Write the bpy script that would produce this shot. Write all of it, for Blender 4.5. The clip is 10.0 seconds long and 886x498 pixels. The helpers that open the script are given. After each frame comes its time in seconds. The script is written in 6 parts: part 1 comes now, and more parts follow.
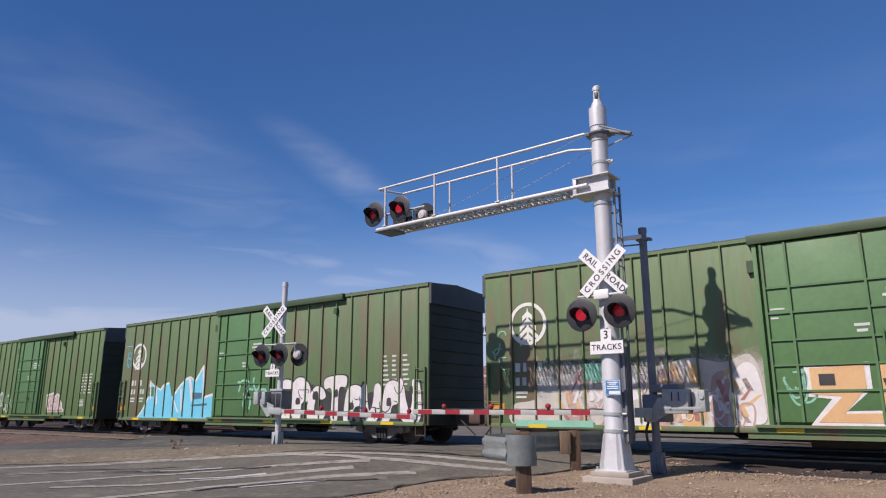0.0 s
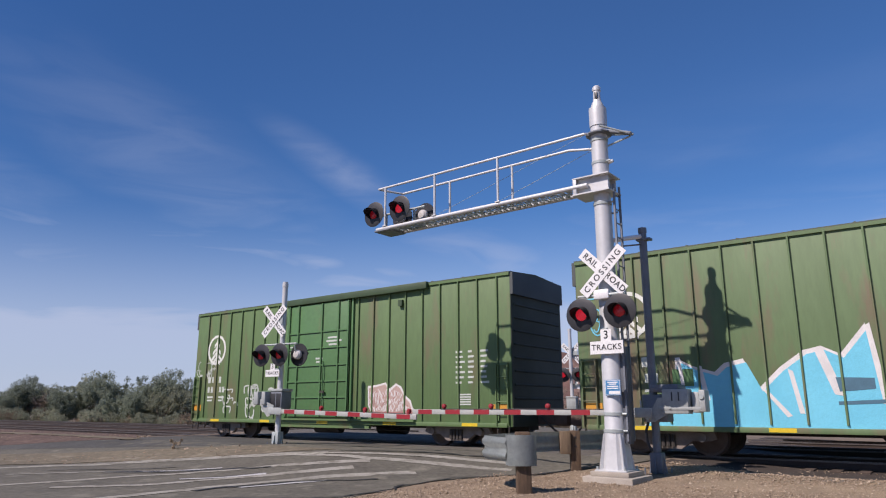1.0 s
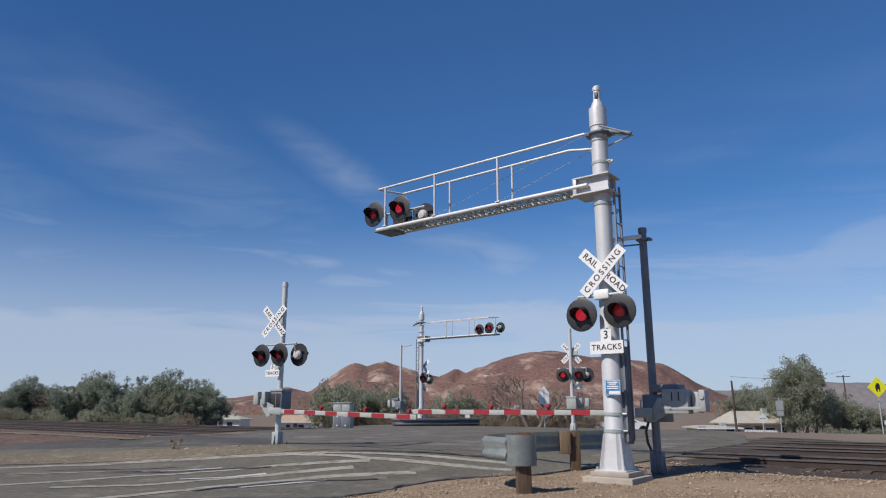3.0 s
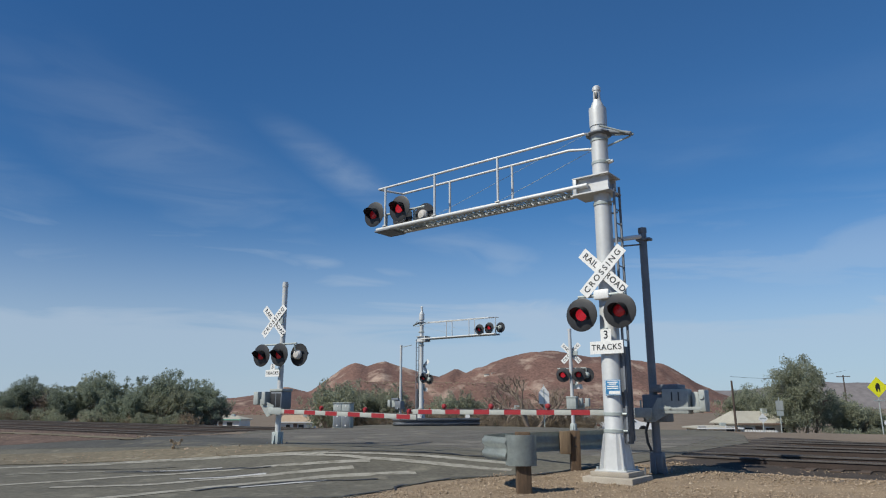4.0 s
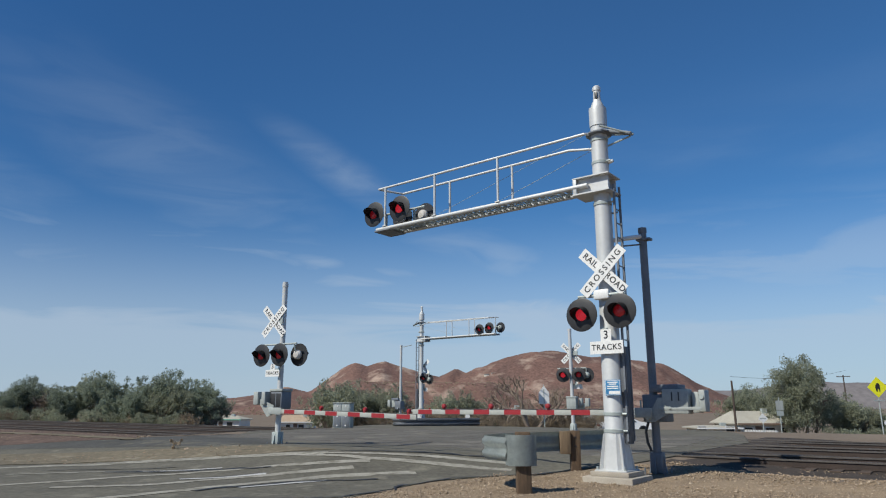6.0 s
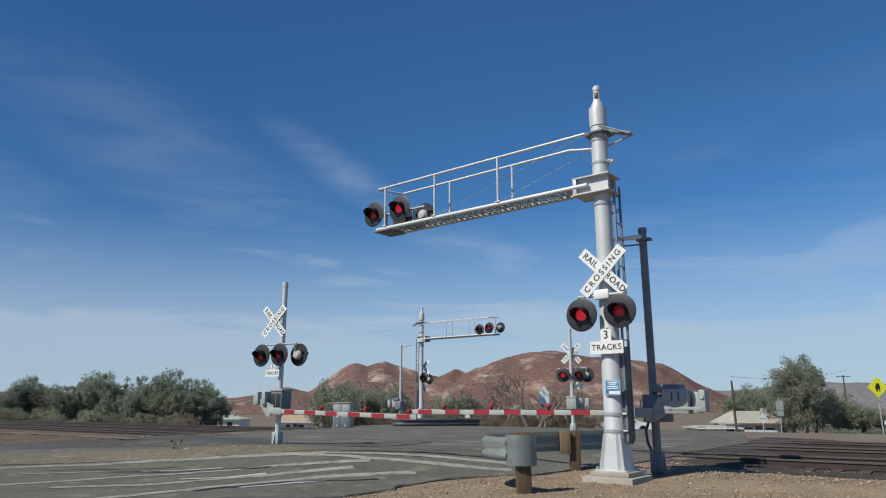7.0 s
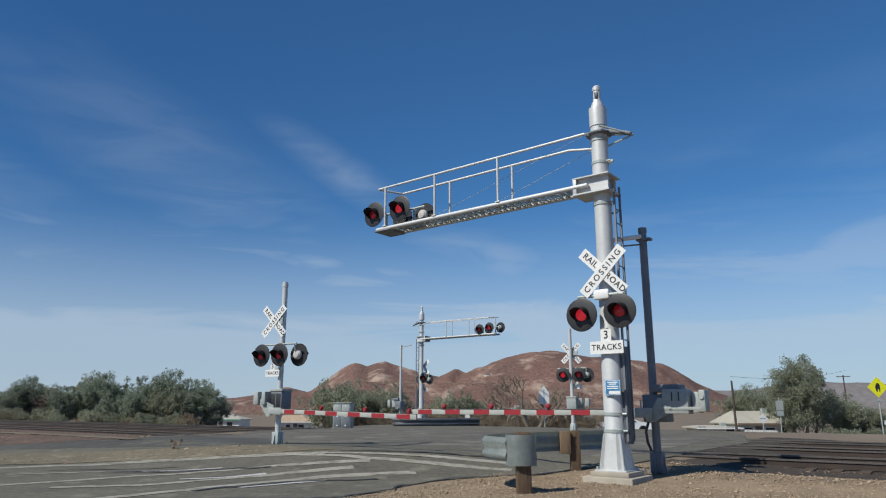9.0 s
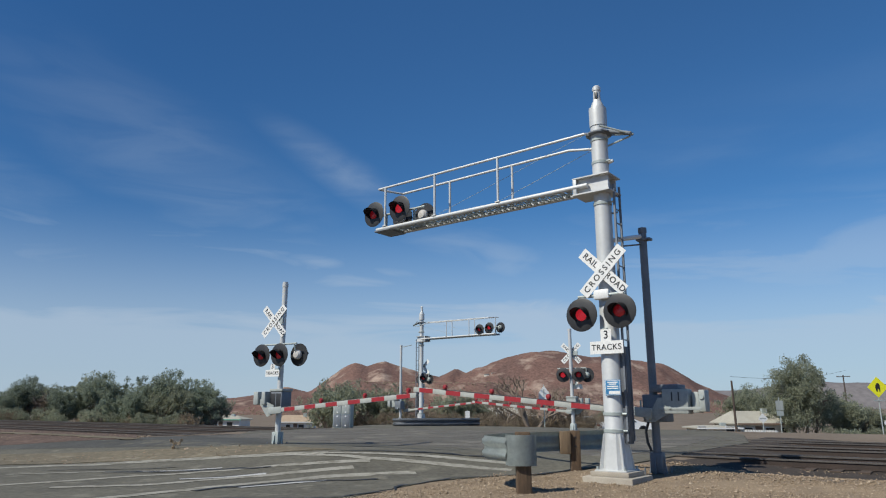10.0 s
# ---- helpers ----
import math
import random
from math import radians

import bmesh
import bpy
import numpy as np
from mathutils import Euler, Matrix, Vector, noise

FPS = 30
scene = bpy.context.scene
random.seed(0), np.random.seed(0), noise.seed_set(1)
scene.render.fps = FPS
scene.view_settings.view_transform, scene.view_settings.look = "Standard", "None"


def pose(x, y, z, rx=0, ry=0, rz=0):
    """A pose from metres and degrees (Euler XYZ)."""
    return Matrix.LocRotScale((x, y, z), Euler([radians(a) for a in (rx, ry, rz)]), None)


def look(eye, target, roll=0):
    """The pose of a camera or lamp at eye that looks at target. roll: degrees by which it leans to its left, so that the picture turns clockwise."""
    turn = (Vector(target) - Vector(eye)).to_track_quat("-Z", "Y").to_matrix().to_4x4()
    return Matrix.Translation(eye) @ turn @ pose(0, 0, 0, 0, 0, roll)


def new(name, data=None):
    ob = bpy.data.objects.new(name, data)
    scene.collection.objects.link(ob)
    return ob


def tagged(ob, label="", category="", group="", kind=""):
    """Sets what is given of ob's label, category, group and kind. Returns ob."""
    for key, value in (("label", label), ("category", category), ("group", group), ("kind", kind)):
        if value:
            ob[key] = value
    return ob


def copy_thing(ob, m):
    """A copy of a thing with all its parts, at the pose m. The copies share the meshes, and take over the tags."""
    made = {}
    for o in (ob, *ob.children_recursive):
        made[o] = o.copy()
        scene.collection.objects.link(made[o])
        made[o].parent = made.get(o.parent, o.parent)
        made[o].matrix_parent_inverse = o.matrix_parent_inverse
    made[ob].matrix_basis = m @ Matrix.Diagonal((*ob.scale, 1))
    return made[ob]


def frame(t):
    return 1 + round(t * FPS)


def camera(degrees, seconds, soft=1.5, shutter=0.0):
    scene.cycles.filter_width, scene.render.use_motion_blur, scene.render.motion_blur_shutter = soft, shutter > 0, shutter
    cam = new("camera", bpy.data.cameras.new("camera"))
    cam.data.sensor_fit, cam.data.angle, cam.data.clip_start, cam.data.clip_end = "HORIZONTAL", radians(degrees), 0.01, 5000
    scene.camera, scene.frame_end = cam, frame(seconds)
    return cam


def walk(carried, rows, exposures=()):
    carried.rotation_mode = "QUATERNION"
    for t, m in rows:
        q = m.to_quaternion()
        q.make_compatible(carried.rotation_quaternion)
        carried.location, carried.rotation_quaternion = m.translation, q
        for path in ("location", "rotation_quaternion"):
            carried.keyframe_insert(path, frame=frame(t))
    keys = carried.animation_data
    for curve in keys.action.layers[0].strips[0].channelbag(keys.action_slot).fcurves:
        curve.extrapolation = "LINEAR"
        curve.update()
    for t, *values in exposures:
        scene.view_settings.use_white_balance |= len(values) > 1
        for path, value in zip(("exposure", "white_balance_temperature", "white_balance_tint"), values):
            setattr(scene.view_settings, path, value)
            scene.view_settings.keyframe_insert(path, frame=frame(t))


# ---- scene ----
cam = camera(66.05, 10.0, soft=1.15)
EYE = Vector((0, 0, 1.5))
PITCH = 13.12
walk(cam, [(0.0, pose(0, 0, 1.5, 90 + PITCH, 0, 0)), (10.0, pose(0, 0, 1.5, 90 + PITCH, 0, 0))],
     exposures=[(0.0, 0.18, 6450, 25), (2.2, 0.12, 6400, 25), (3.8, 0.05, 6350, 8), (10.0, 0.05, 6350, 8)])

# plan: u runs along the tracks (away to the left), p across them (away from the camera)
TURN = 52.4
UX = Vector((-math.sin(radians(TURN)), math.cos(radians(TURN)), 0))
PX = Vector((math.cos(radians(TURN)), math.sin(radians(TURN)), 0))
RZ = TURN - 90
RAIL_TOP = 0.38


def plan(u, p, z=0.0):
    return UX * u + PX * p + Vector((0, 0, z))


def smooth(t):
    t = min(1.0, max(0.0, t))
    return t * t * (3 - 2 * t)


def ground_z(x, y):
    """Height of the ground: low gravel, a rise to the tracks, a slow fall behind them."""
    u, p = UX.x * x + UX.y * y, PX.x * x + PX.y * y
    start = 13.4 - 4.4 * smooth((u - 7.5) / 5.5)
    z = 0.34 * smooth((p - start) / 4.2)
    z += 0.07 * smooth((p - 10) / 4) * (1 - smooth((p - 14) / 3))
    crossing = smooth((u - 3.5) / 2.5) * (1 - smooth((u - 29) / 4))
    z -= 0.14 * (1 - crossing) * smooth((p - 15.0) / 1.2) * (1 - smooth((p - 29.6) / 1.5))
    if p > 35:
        z -= 0.046 * min(p - 35, 75) * smooth((p - 35) / 10)
    z -= 0.50 * smooth((p - 27.6) / 6) * smooth((-x - 3) / 9)
    z -= 0.006 * min(180, max(0.0, y - 62)) * smooth((15 - x) / 30)
    return z


# ---------------------------------------------------------------- world and sun
SUN_WAY = Vector((2.98, 1.82, -3.9)).normalized()
world = bpy.data.worlds.new("sky")
scene.world = world
world.use_nodes = True
wt = world.node_tree
wt.nodes.clear()


def wnode(kind, **values):
    n = wt.nodes.new(kind)
    for k, v in values.items():
        if k == "op":
            n.operation = v
        else:
            n.inputs[k].default_value = v
    return n


sky = wt.nodes.new("ShaderNodeTexSky")
sky.sky_type = "NISHITA"
sky.sun_disc = False
sky.sun_elevation = math.asin(-SUN_WAY.z)
sky.sun_rotation = math.atan2(-SUN_WAY.x, -SUN_WAY.y)
sky.air_density, sky.dust_density, sky.ozone_density = 1.0, 0.2, 1.6
coord = wt.nodes.new("ShaderNodeTexCoord")
sep = wt.nodes.new("ShaderNodeSeparateXYZ")
wt.links.new(coord.outputs["Generated"], sep.inputs[0])
def sky_map(location, rotation, scale, kind="POINT"):
    n = wt.nodes.new("ShaderNodeMapping")
    n.vector_type = kind
    n.inputs["Location"].default_value, n.inputs["Rotation"].default_value, n.inputs["Scale"].default_value = location, rotation, scale
    wt.links.new(coord.outputs["Generated"], n.inputs[0])
    return n.outputs[0]


def sky_math(op, a, b):
    n = wt.nodes.new("ShaderNodeMath")
    n.operation = op
    for i, v in enumerate((a, b)):
        if isinstance(v, (int, float)):
            n.inputs[i].default_value = v
        else:
            wt.links.new(v, n.inputs[i])
    return n.outputs[0]


def sky_range(v, lo, hi, out_lo, out_hi):
    n = wt.nodes.new("ShaderNodeMapRange")
    n.interpolation_type = "SMOOTHSTEP"
    for key, val in (("From Min", lo), ("From Max", hi), ("To Min", out_lo), ("To Max", out_hi)):
        n.inputs[key].default_value = val
    wt.links.new(v, n.inputs["Value"])
    return n.outputs[0]


def sky_noise(vector, scale, detail=6.0, rough=0.55, twist=0.0):
    n = wnode("ShaderNodeTexNoise", Scale=scale, Detail=detail, Roughness=rough, Distortion=twist)
    wt.links.new(vector, n.inputs["Vector"])
    return n.outputs["Fac"]


# streaky cirrus that runs down to the right, thicker low in the sky
streak = sky_noise(sky_map((0.3, 0, 0.2), (0, radians(-30), 0), (0.8, 0.8, 4.5)), 2.6, 7.0, 0.55, 0.35)
broad = sky_noise(sky_map((1.3, 0, 0.6), (0, radians(-25), 0), (0.7, 0.7, 2.0)), 1.5, 4.0)
cloud = sky_math("MULTIPLY", sky_range(streak, 0.46, 0.80, 0.0, 1.0), sky_range(broad, 0.40, 0.66, 0.0, 1.0))
cloud = sky_math("MULTIPLY", cloud, sky_range(sep.outputs["Z"], 0.46, 0.22, 0.0, 0.17))
flat = sky_noise(sky_map((0.1, 0, 0.0), (0, radians(-4), 0), (1.1, 1.1, 6.5)), 2.6, 6.0, 0.55, 0.6)
band = sky_math("MULTIPLY", sky_range(flat, 0.40, 0.66, 0.0, 1.0), sky_math("MULTIPLY", sky_range(sep.outputs["Z"], 0.30, 0.18, 0.0, 0.42), sky_range(sep.outputs["Z"], 0.05, 0.12, 0.2, 1.0)))
cloud = sky_math("MAXIMUM", cloud, band)
# single wisps of the cirrus: middle, half length, half width, lean, strength
for place, long, wide, lean, much in (((-0.142, 0.935, 0.327), 0.17, 0.040, -31, 0.27), ((-0.303, 0.914, 0.275), 0.44, 0.120, -31, 0.20), ((0.095, 0.979, 0.200), 0.28, 0.065, -18, 0.38),
                                      ((-0.12, 0.97, 0.180), 0.16, 0.034, 4, 0.62), ((-0.54, 0.82, 0.175), 0.40, 0.060, 3, 0.42), ((0.36, 0.92, 0.14), 0.38, 0.07, 4, 0.30), ((-0.03, 0.98, 0.155), 0.16, 0.028, -6, 0.55),
                                      ((-0.19, 0.96, 0.208), 0.09, 0.020, -8, 0.5), ((-0.60, 0.76, 0.270), 0.34, 0.08, -16, 0.18)):
    blob = wt.nodes.new("ShaderNodeTexGradient")
    blob.gradient_type = "SPHERICAL"
    wt.links.new(sky_map(place, (0, radians(-lean), 0), (long, 0.5, wide), "TEXTURE"), blob.inputs[0])
    torn = sky_noise(sky_map((0, 0, 0), (0, radians(-lean), 0), (1.6, 1.6, 7.0)), 3.2, 6.0, 0.55, 0.9)
    wisp = sky_math("MULTIPLY", sky_range(blob.outputs["Fac"], 0.0, 0.95, 0.0, much), sky_range(torn, 0.25, 0.78, 0.2, 1.0))
    cloud = sky_math("MAXIMUM", cloud, wisp)
haze = sky_range(sep.outputs["Z"], 0.30, 0.0, 0.0, 0.80)
cloud = sky_math("MAXIMUM", cloud, haze)
# low pale deck of thin cloud with an uneven upper edge
edge = sky_math("ADD", sep.outputs["Z"], sky_math("MULTIPLY", sky_math("SUBTRACT", flat, 0.5), 0.16))
cloud = sky_math("MAXIMUM", cloud, sky_range(edge, 0.165, 0.105, 0.0, 0.74))
tint = wt.nodes.new("ShaderNodeMix")
tint.data_type, tint.blend_type = "RGBA", "MULTIPLY"
tint.inputs["Factor"].default_value = 1.0
wt.links.new(sky.outputs[0], tint.inputs["A"])
deep = wt.nodes.new("ShaderNodeMix")
deep.data_type = "RGBA"
deep.inputs["A"].default_value, deep.inputs["B"].default_value = (0.50, 0.96, 1.37, 1), (0.33, 0.71, 1.09, 1)
wt.links.new(sky_range(sep.outputs["X"], 0.15, -0.62, 0.0, 1.0), deep.inputs["Factor"])
wt.links.new(deep.outputs["Result"], tint.inputs["B"])
mixc = wt.nodes.new("ShaderNodeMix")
mixc.data_type = "RGBA"
mixc.inputs["B"].default_value = (6.5, 7.6, 9.0, 1)
wt.links.new(cloud, mixc.inputs["Factor"])
wt.links.new(tint.outputs["Result"], mixc.inputs["A"])
bg = wnode("ShaderNodeBackground", Strength=0.070)
wt.links.new(mixc.outputs["Result"], bg.inputs["Color"])
wo = wt.nodes.new("ShaderNodeOutputWorld")
wt.links.new(bg.outputs[0], wo.inputs["Surface"])

sun = new("sun", bpy.data.lights.new("sun", "SUN"))
sun.data.energy, sun.data.angle, sun.data.color = 4.9, radians(0.53), (1.0, 0.94, 0.82)
sun.matrix_world = look((-40, -25, 50), Vector((-40, -25, 50)) + SUN_WAY)


# ---------------------------------------------------------------- materials
def mat(name, a, b=None, scale=4.0, rough=0.6, metal=0.0, bump=0.15, fine=60.0, stretch=(1, 1, 1), spots=None, spot_scale=1.5,
        spot_at=0.62, random_tint=0.0, emit=0.0, speck=0.72, world_space=False, spec=0.5):
    """A surface in two tones with coarse blotches, fine grain, relief and, where given, stains."""
    m = bpy.data.materials.new(name)
    m.use_nodes = True
    nt = m.node_tree
    bsdf = nt.nodes["Principled BSDF"]
    b = b or tuple(c * 0.8 for c in a)
    if world_space:
        co = nt.nodes.new("ShaderNodeNewGeometry").outputs["Position"]
    else:
        co = nt.nodes.new("ShaderNodeTexCoord").outputs["Object"]
    mp = nt.nodes.new("ShaderNodeMapping")
    mp.inputs["Scale"].default_value = stretch
    nt.links.new(co, mp.inputs[0])

    def tex(s, detail=4.0, r=0.6):
        n = nt.nodes.new("ShaderNodeTexNoise")
        n.inputs["Scale"].default_value, n.inputs["Detail"].default_value, n.inputs["Roughness"].default_value = s, detail, r
        nt.links.new(mp.outputs[0], n.inputs["Vector"])
        return n.outputs["Fac"]

    def mix(fac, c1, c2, mode="MIX"):
        n = nt.nodes.new("ShaderNodeMix")
        n.data_type, n.blend_type = "RGBA", mode
        for key, v in (("Factor", fac), ("A", c1), ("B", c2)):
            if isinstance(v, (int, float)):
                n.inputs[key].default_value = v
            elif isinstance(v, tuple):
                n.inputs[key].default_value = (*v[:3], 1)
            else:
                nt.links.new(v, n.inputs[key])
        return n.outputs["Result"]

    def ramp(v, lo, hi):
        n = nt.nodes.new("ShaderNodeMapRange")
        n.inputs["From Min"].default_value, n.inputs["From Max"].default_value = lo, hi
        nt.links.new(v, n.inputs["Value"])
        return n.outputs[0]

    coarse, grain = tex(scale), tex(fine, 3.0)
    col = mix(ramp(coarse, 0.3, 0.7), a, b)
    col = mix(ramp(grain, 0.35, 0.75), col, mix(1.0, col, (speck, speck, speck), "MULTIPLY"))
    if spots:
        col = mix(ramp(tex(spot_scale, 6.0, 0.65), spot_at, spot_at + 0.16), col, spots)
    if random_tint:
        info = nt.nodes.new("ShaderNodeObjectInfo")
        hsv = nt.nodes.new("ShaderNodeHueSaturation")
        mr = nt.nodes.new("ShaderNodeMapRange")
        mr.inputs["To Min"].default_value, mr.inputs["To Max"].default_value = 1 - random_tint, 1 + random_tint
        nt.links.new(info.outputs["Random"], mr.inputs["Value"])
        nt.links.new(mr.outputs[0], hsv.inputs["Value"])
        nt.links.new(col, hsv.inputs["Color"])
        col = hsv.outputs["Color"]
    nt.links.new(col, bsdf.inputs["Base Color"])
    rr = nt.nodes.new("ShaderNodeMapRange")
    rr.inputs["To Min"].default_value, rr.inputs["To Max"].default_value = max(0.05, rough - 0.1), min(1, rough + 0.12)
    nt.links.new(coarse, rr.inputs["Value"])
    nt.links.new(rr.outputs[0], bsdf.inputs["Roughness"])
    bsdf.inputs["Metallic"].default_value = metal
    bsdf.inputs["Specular IOR Level"].default_value = spec
    if bump:
        bp = nt.nodes.new("ShaderNodeBump")
        bp.inputs["Strength"].default_value, bp.inputs["Distance"].default_value = bump, 0.02
        nt.links.new(grain, bp.inputs["Height"])
        nt.links.new(bp.outputs[0], bsdf.inputs["Normal"])
    if emit:
        bsdf.inputs["Emission Color"].default_value = (*a[:3], 1)
        bsdf.inputs["Emission Strength"].default_value = emit
    return m


GRAVEL = mat("gravel_ground", (0.305, 0.235, 0.160), (0.195, 0.148, 0.106), 0.9, 0.95, bump=0.9, fine=26, spots=(0.39, 0.315, 0.235), spot_scale=7, spot_at=0.6, world_space=True, spec=0.1)
DIRT = mat("desert_dirt", (0.205, 0.165, 0.128), (0.150, 0.122, 0.097), 0.12, 0.95, bump=0.6, fine=7, spots=(0.135, 0.104, 0.085), spot_scale=0.5, spot_at=0.57, world_space=True, spec=0.1)
ASPHALT = mat("worn_asphalt", (0.143, 0.134, 0.107), (0.100, 0.094, 0.078), 0.6, 0.9, bump=0.5, fine=9, spots=(0.185, 0.174, 0.14), spot_scale=1.4, spot_at=0.56, world_space=True, spec=0.2, speck=0.62)
ASPHALT_NEW = mat("darker_asphalt", (0.140, 0.130, 0.112), (0.096, 0.090, 0.080), 0.5, 0.9, bump=0.5, fine=24, spots=(0.20, 0.185, 0.155), spot_scale=0.7, spot_at=0.52, world_space=True, spec=0.2)
LANE = mat("dark_lane_asphalt", (0.092, 0.090, 0.083), (0.068, 0.067, 0.062), 0.6, 0.9, bump=0.5, fine=8, speck=0.62, spots=(0.15, 0.143, 0.125), spot_scale=0.9, spot_at=0.60, world_space=True, spec=0.2)
ISLAND = mat("olive_tan_dirt", (0.195, 0.168, 0.122), (0.145, 0.126, 0.093), 0.5, 0.95, bump=0.8, fine=7, speck=0.55, spots=(0.24, 0.215, 0.165), spot_scale=2.2, spot_at=0.56, world_space=True, spec=0.1)
LINE = mat("worn_white_line", (0.35, 0.335, 0.29), (0.25, 0.24, 0.205), 1.3, 0.85, bump=0.2, fine=26, spots=(0.15, 0.14, 0.112), spot_scale=3.2, spot_at=0.48, world_space=True, spec=0.2)
LINE_FRESH = mat("white_line_repainted", (0.52, 0.52, 0.51), (0.40, 0.40, 0.39), 2.0, 0.8, bump=0.2, fine=30, spots=(0.22, 0.215, 0.20), spot_scale=4.0, spot_at=0.60, world_space=True, spec=0.2)
OLD_LINE = mat("blacked_out_line", (0.080, 0.078, 0.074), (0.105, 0.10, 0.088), 1.5, 0.85, bump=0.2, fine=30, spots=(0.13, 0.123, 0.10), spot_scale=4.0, spot_at=0.48, world_space=True, spec=0.2)
TAR_AND_SHADE = mat("crack_sealant_and_edge_shade", (0.02, 0.02, 0.02), None, 3, 0.6, world_space=True)
BALLAST = mat("track_ballast", (0.074, 0.062, 0.054), (0.050, 0.043, 0.038), 1.2, 0.95, bump=0.9, fine=16, spots=(0.13, 0.105, 0.088), spot_scale=7, spot_at=0.6, world_space=True, spec=0.1)
TIE = mat("weathered_tie", (0.10, 0.07, 0.05), (0.07, 0.05, 0.04), 3, 0.9, stretch=(6, 1, 6), random_tint=0.3)
RAILSTEEL = mat("rusty_rail", (0.062, 0.042, 0.034), (0.046, 0.033, 0.028), 5, 0.75, metal=0.2)
RAILHEAD = mat("worn_rail_head", (0.17, 0.15, 0.135), (0.12, 0.105, 0.095), 3, 0.55, metal=0.6, bump=0.02)
CONCRETE = mat("concrete", (0.42, 0.38, 0.32), (0.34, 0.30, 0.25), 3, 0.9, bump=0.3, fine=50)
SILVER = mat("aluminium_paint", (0.56, 0.57, 0.57), (0.49, 0.50, 0.505), 2.5, 0.5, metal=0.2, bump=0.0, fine=14, spots=(0.43, 0.42, 0.40), spot_scale=2.2, speck=0.93)
GALV = mat("galvanised_steel", (0.40, 0.445, 0.435), (0.33, 0.365, 0.36), 6, 0.55, metal=0.2, bump=0.0, fine=16, speck=0.86, spots=(0.27, 0.29, 0.275), spot_scale=3.5, spot_at=0.60)
DULL_OR_SHADED = mat("dull_or_shaded_grey_steel", (0.20, 0.22, 0.25), (0.16, 0.175, 0.20), 3, 0.6, metal=0.3, bump=0.08)
DARKSTEEL = mat("dark_painted_steel", (0.10, 0.11, 0.13), (0.075, 0.085, 0.10), 3, 0.6, bump=0, speck=0.9)
GREYBOX = mat("grey_enamel_box", (0.36, 0.385, 0.375), (0.30, 0.325, 0.315), 3, 0.55, bump=0.0, fine=12, speck=0.85, spots=(0.24, 0.245, 0.225), spot_scale=3)
BLACK = mat("black_enamel", (0.018, 0.019, 0.022), (0.03, 0.03, 0.033), 4, 0.5, bump=0.05)
WHITE = mat("white_sign_sheeting", (0.80, 0.80, 0.79), (0.74, 0.74, 0.73), 3, 0.45, bump=0.02)
LETTER = mat("black_lettering", (0.02, 0.02, 0.022), None, 6, 0.5, bump=0)
REDLENS = mat("lit_red_lens", (0.85, 0.03, 0.05), (0.5, 0.015, 0.03), 22, 0.3, emit=0.36, bump=0, fine=60, speck=0.6)
REDDIM = mat("red_lens", (0.42, 0.015, 0.025), (0.22, 0.010, 0.016), 22, 0.25, emit=0.12, bump=0, fine=60, speck=0.6)
CLEARCOVER = mat("pale_lamp_back", (0.62, 0.60, 0.58), (0.5, 0.48, 0.46), 6, 0.35, bump=0)
REDBAND = mat("red_reflective_band", (0.34, 0.022, 0.03), (0.28, 0.018, 0.025), 5, 0.5, bump=0.02)
GATEWHITE = mat("dirty_white_gate", (0.44, 0.45, 0.42), (0.36, 0.37, 0.345), 4, 0.55, bump=0.03)
BLUE = mat("blue_sign", (0.04, 0.22, 0.44), (0.035, 0.19, 0.40), 5, 0.45, bump=0)
YELLOW = mat("fluorescent_yellow_sign", (0.90, 0.88, 0.02), (0.85, 0.83, 0.018), 5, 0.45, bump=0)
TIMBER = mat("weathered_timber_post", (0.155, 0.098, 0.058), (0.090, 0.060, 0.038), 4, 0.9, bump=0.5, fine=30, stretch=(5, 5, 0.7), spots=(0.055, 0.04, 0.03), spot_scale=5, spot_at=0.58)
DARKTIMBER = mat("dark_timber_blockout", (0.235, 0.165, 0.10), (0.155, 0.108, 0.068), 4, 0.9, bump=0.4, stretch=(5, 5, 0.7))
CARGREEN = mat("faded_green_car_paint", (0.115, 0.184, 0.078), (0.092, 0.150, 0.063), 0.5, 0.6, bump=0.04, fine=7, stretch=(1.6, 1, 0.35), spots=(0.150, 0.110, 0.068), spot_scale=0.62, spot_at=0.50, speck=0.86)
CARGREEN_B = mat("green_car_paint", (0.108, 0.182, 0.066), (0.088, 0.150, 0.055), 0.6, 0.6, bump=0.05, fine=7, stretch=(1.6, 1, 0.4), spots=(0.142, 0.125, 0.066), spot_scale=0.6, spot_at=0.53, speck=0.86)
DOORGREEN = mat("green_door_paint", (0.082, 0.190, 0.068), (0.068, 0.158, 0.058), 0.7, 0.55, bump=0.05, fine=9, spots=(0.112, 0.122, 0.054), spot_scale=0.9, spot_at=0.57, speck=0.86)
# dark green for painted shade beside ribs and bars; also on door stops
SHADE_GREEN = mat("dark_shade_green", (0.05, 0.09, 0.04), (0.04, 0.07, 0.03), 2, 0.6, bump=0)
CARROOF = mat("galvanised_roof_dirty", (0.10, 0.12, 0.08), (0.07, 0.08, 0.06), 1, 0.6, metal=0.2)
ENDCAP = mat("lit_tone_end_sheet", (0.085, 0.098, 0.095), (0.06, 0.07, 0.067), 1, 0.6)
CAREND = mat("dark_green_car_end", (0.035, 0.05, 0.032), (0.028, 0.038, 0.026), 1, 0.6)
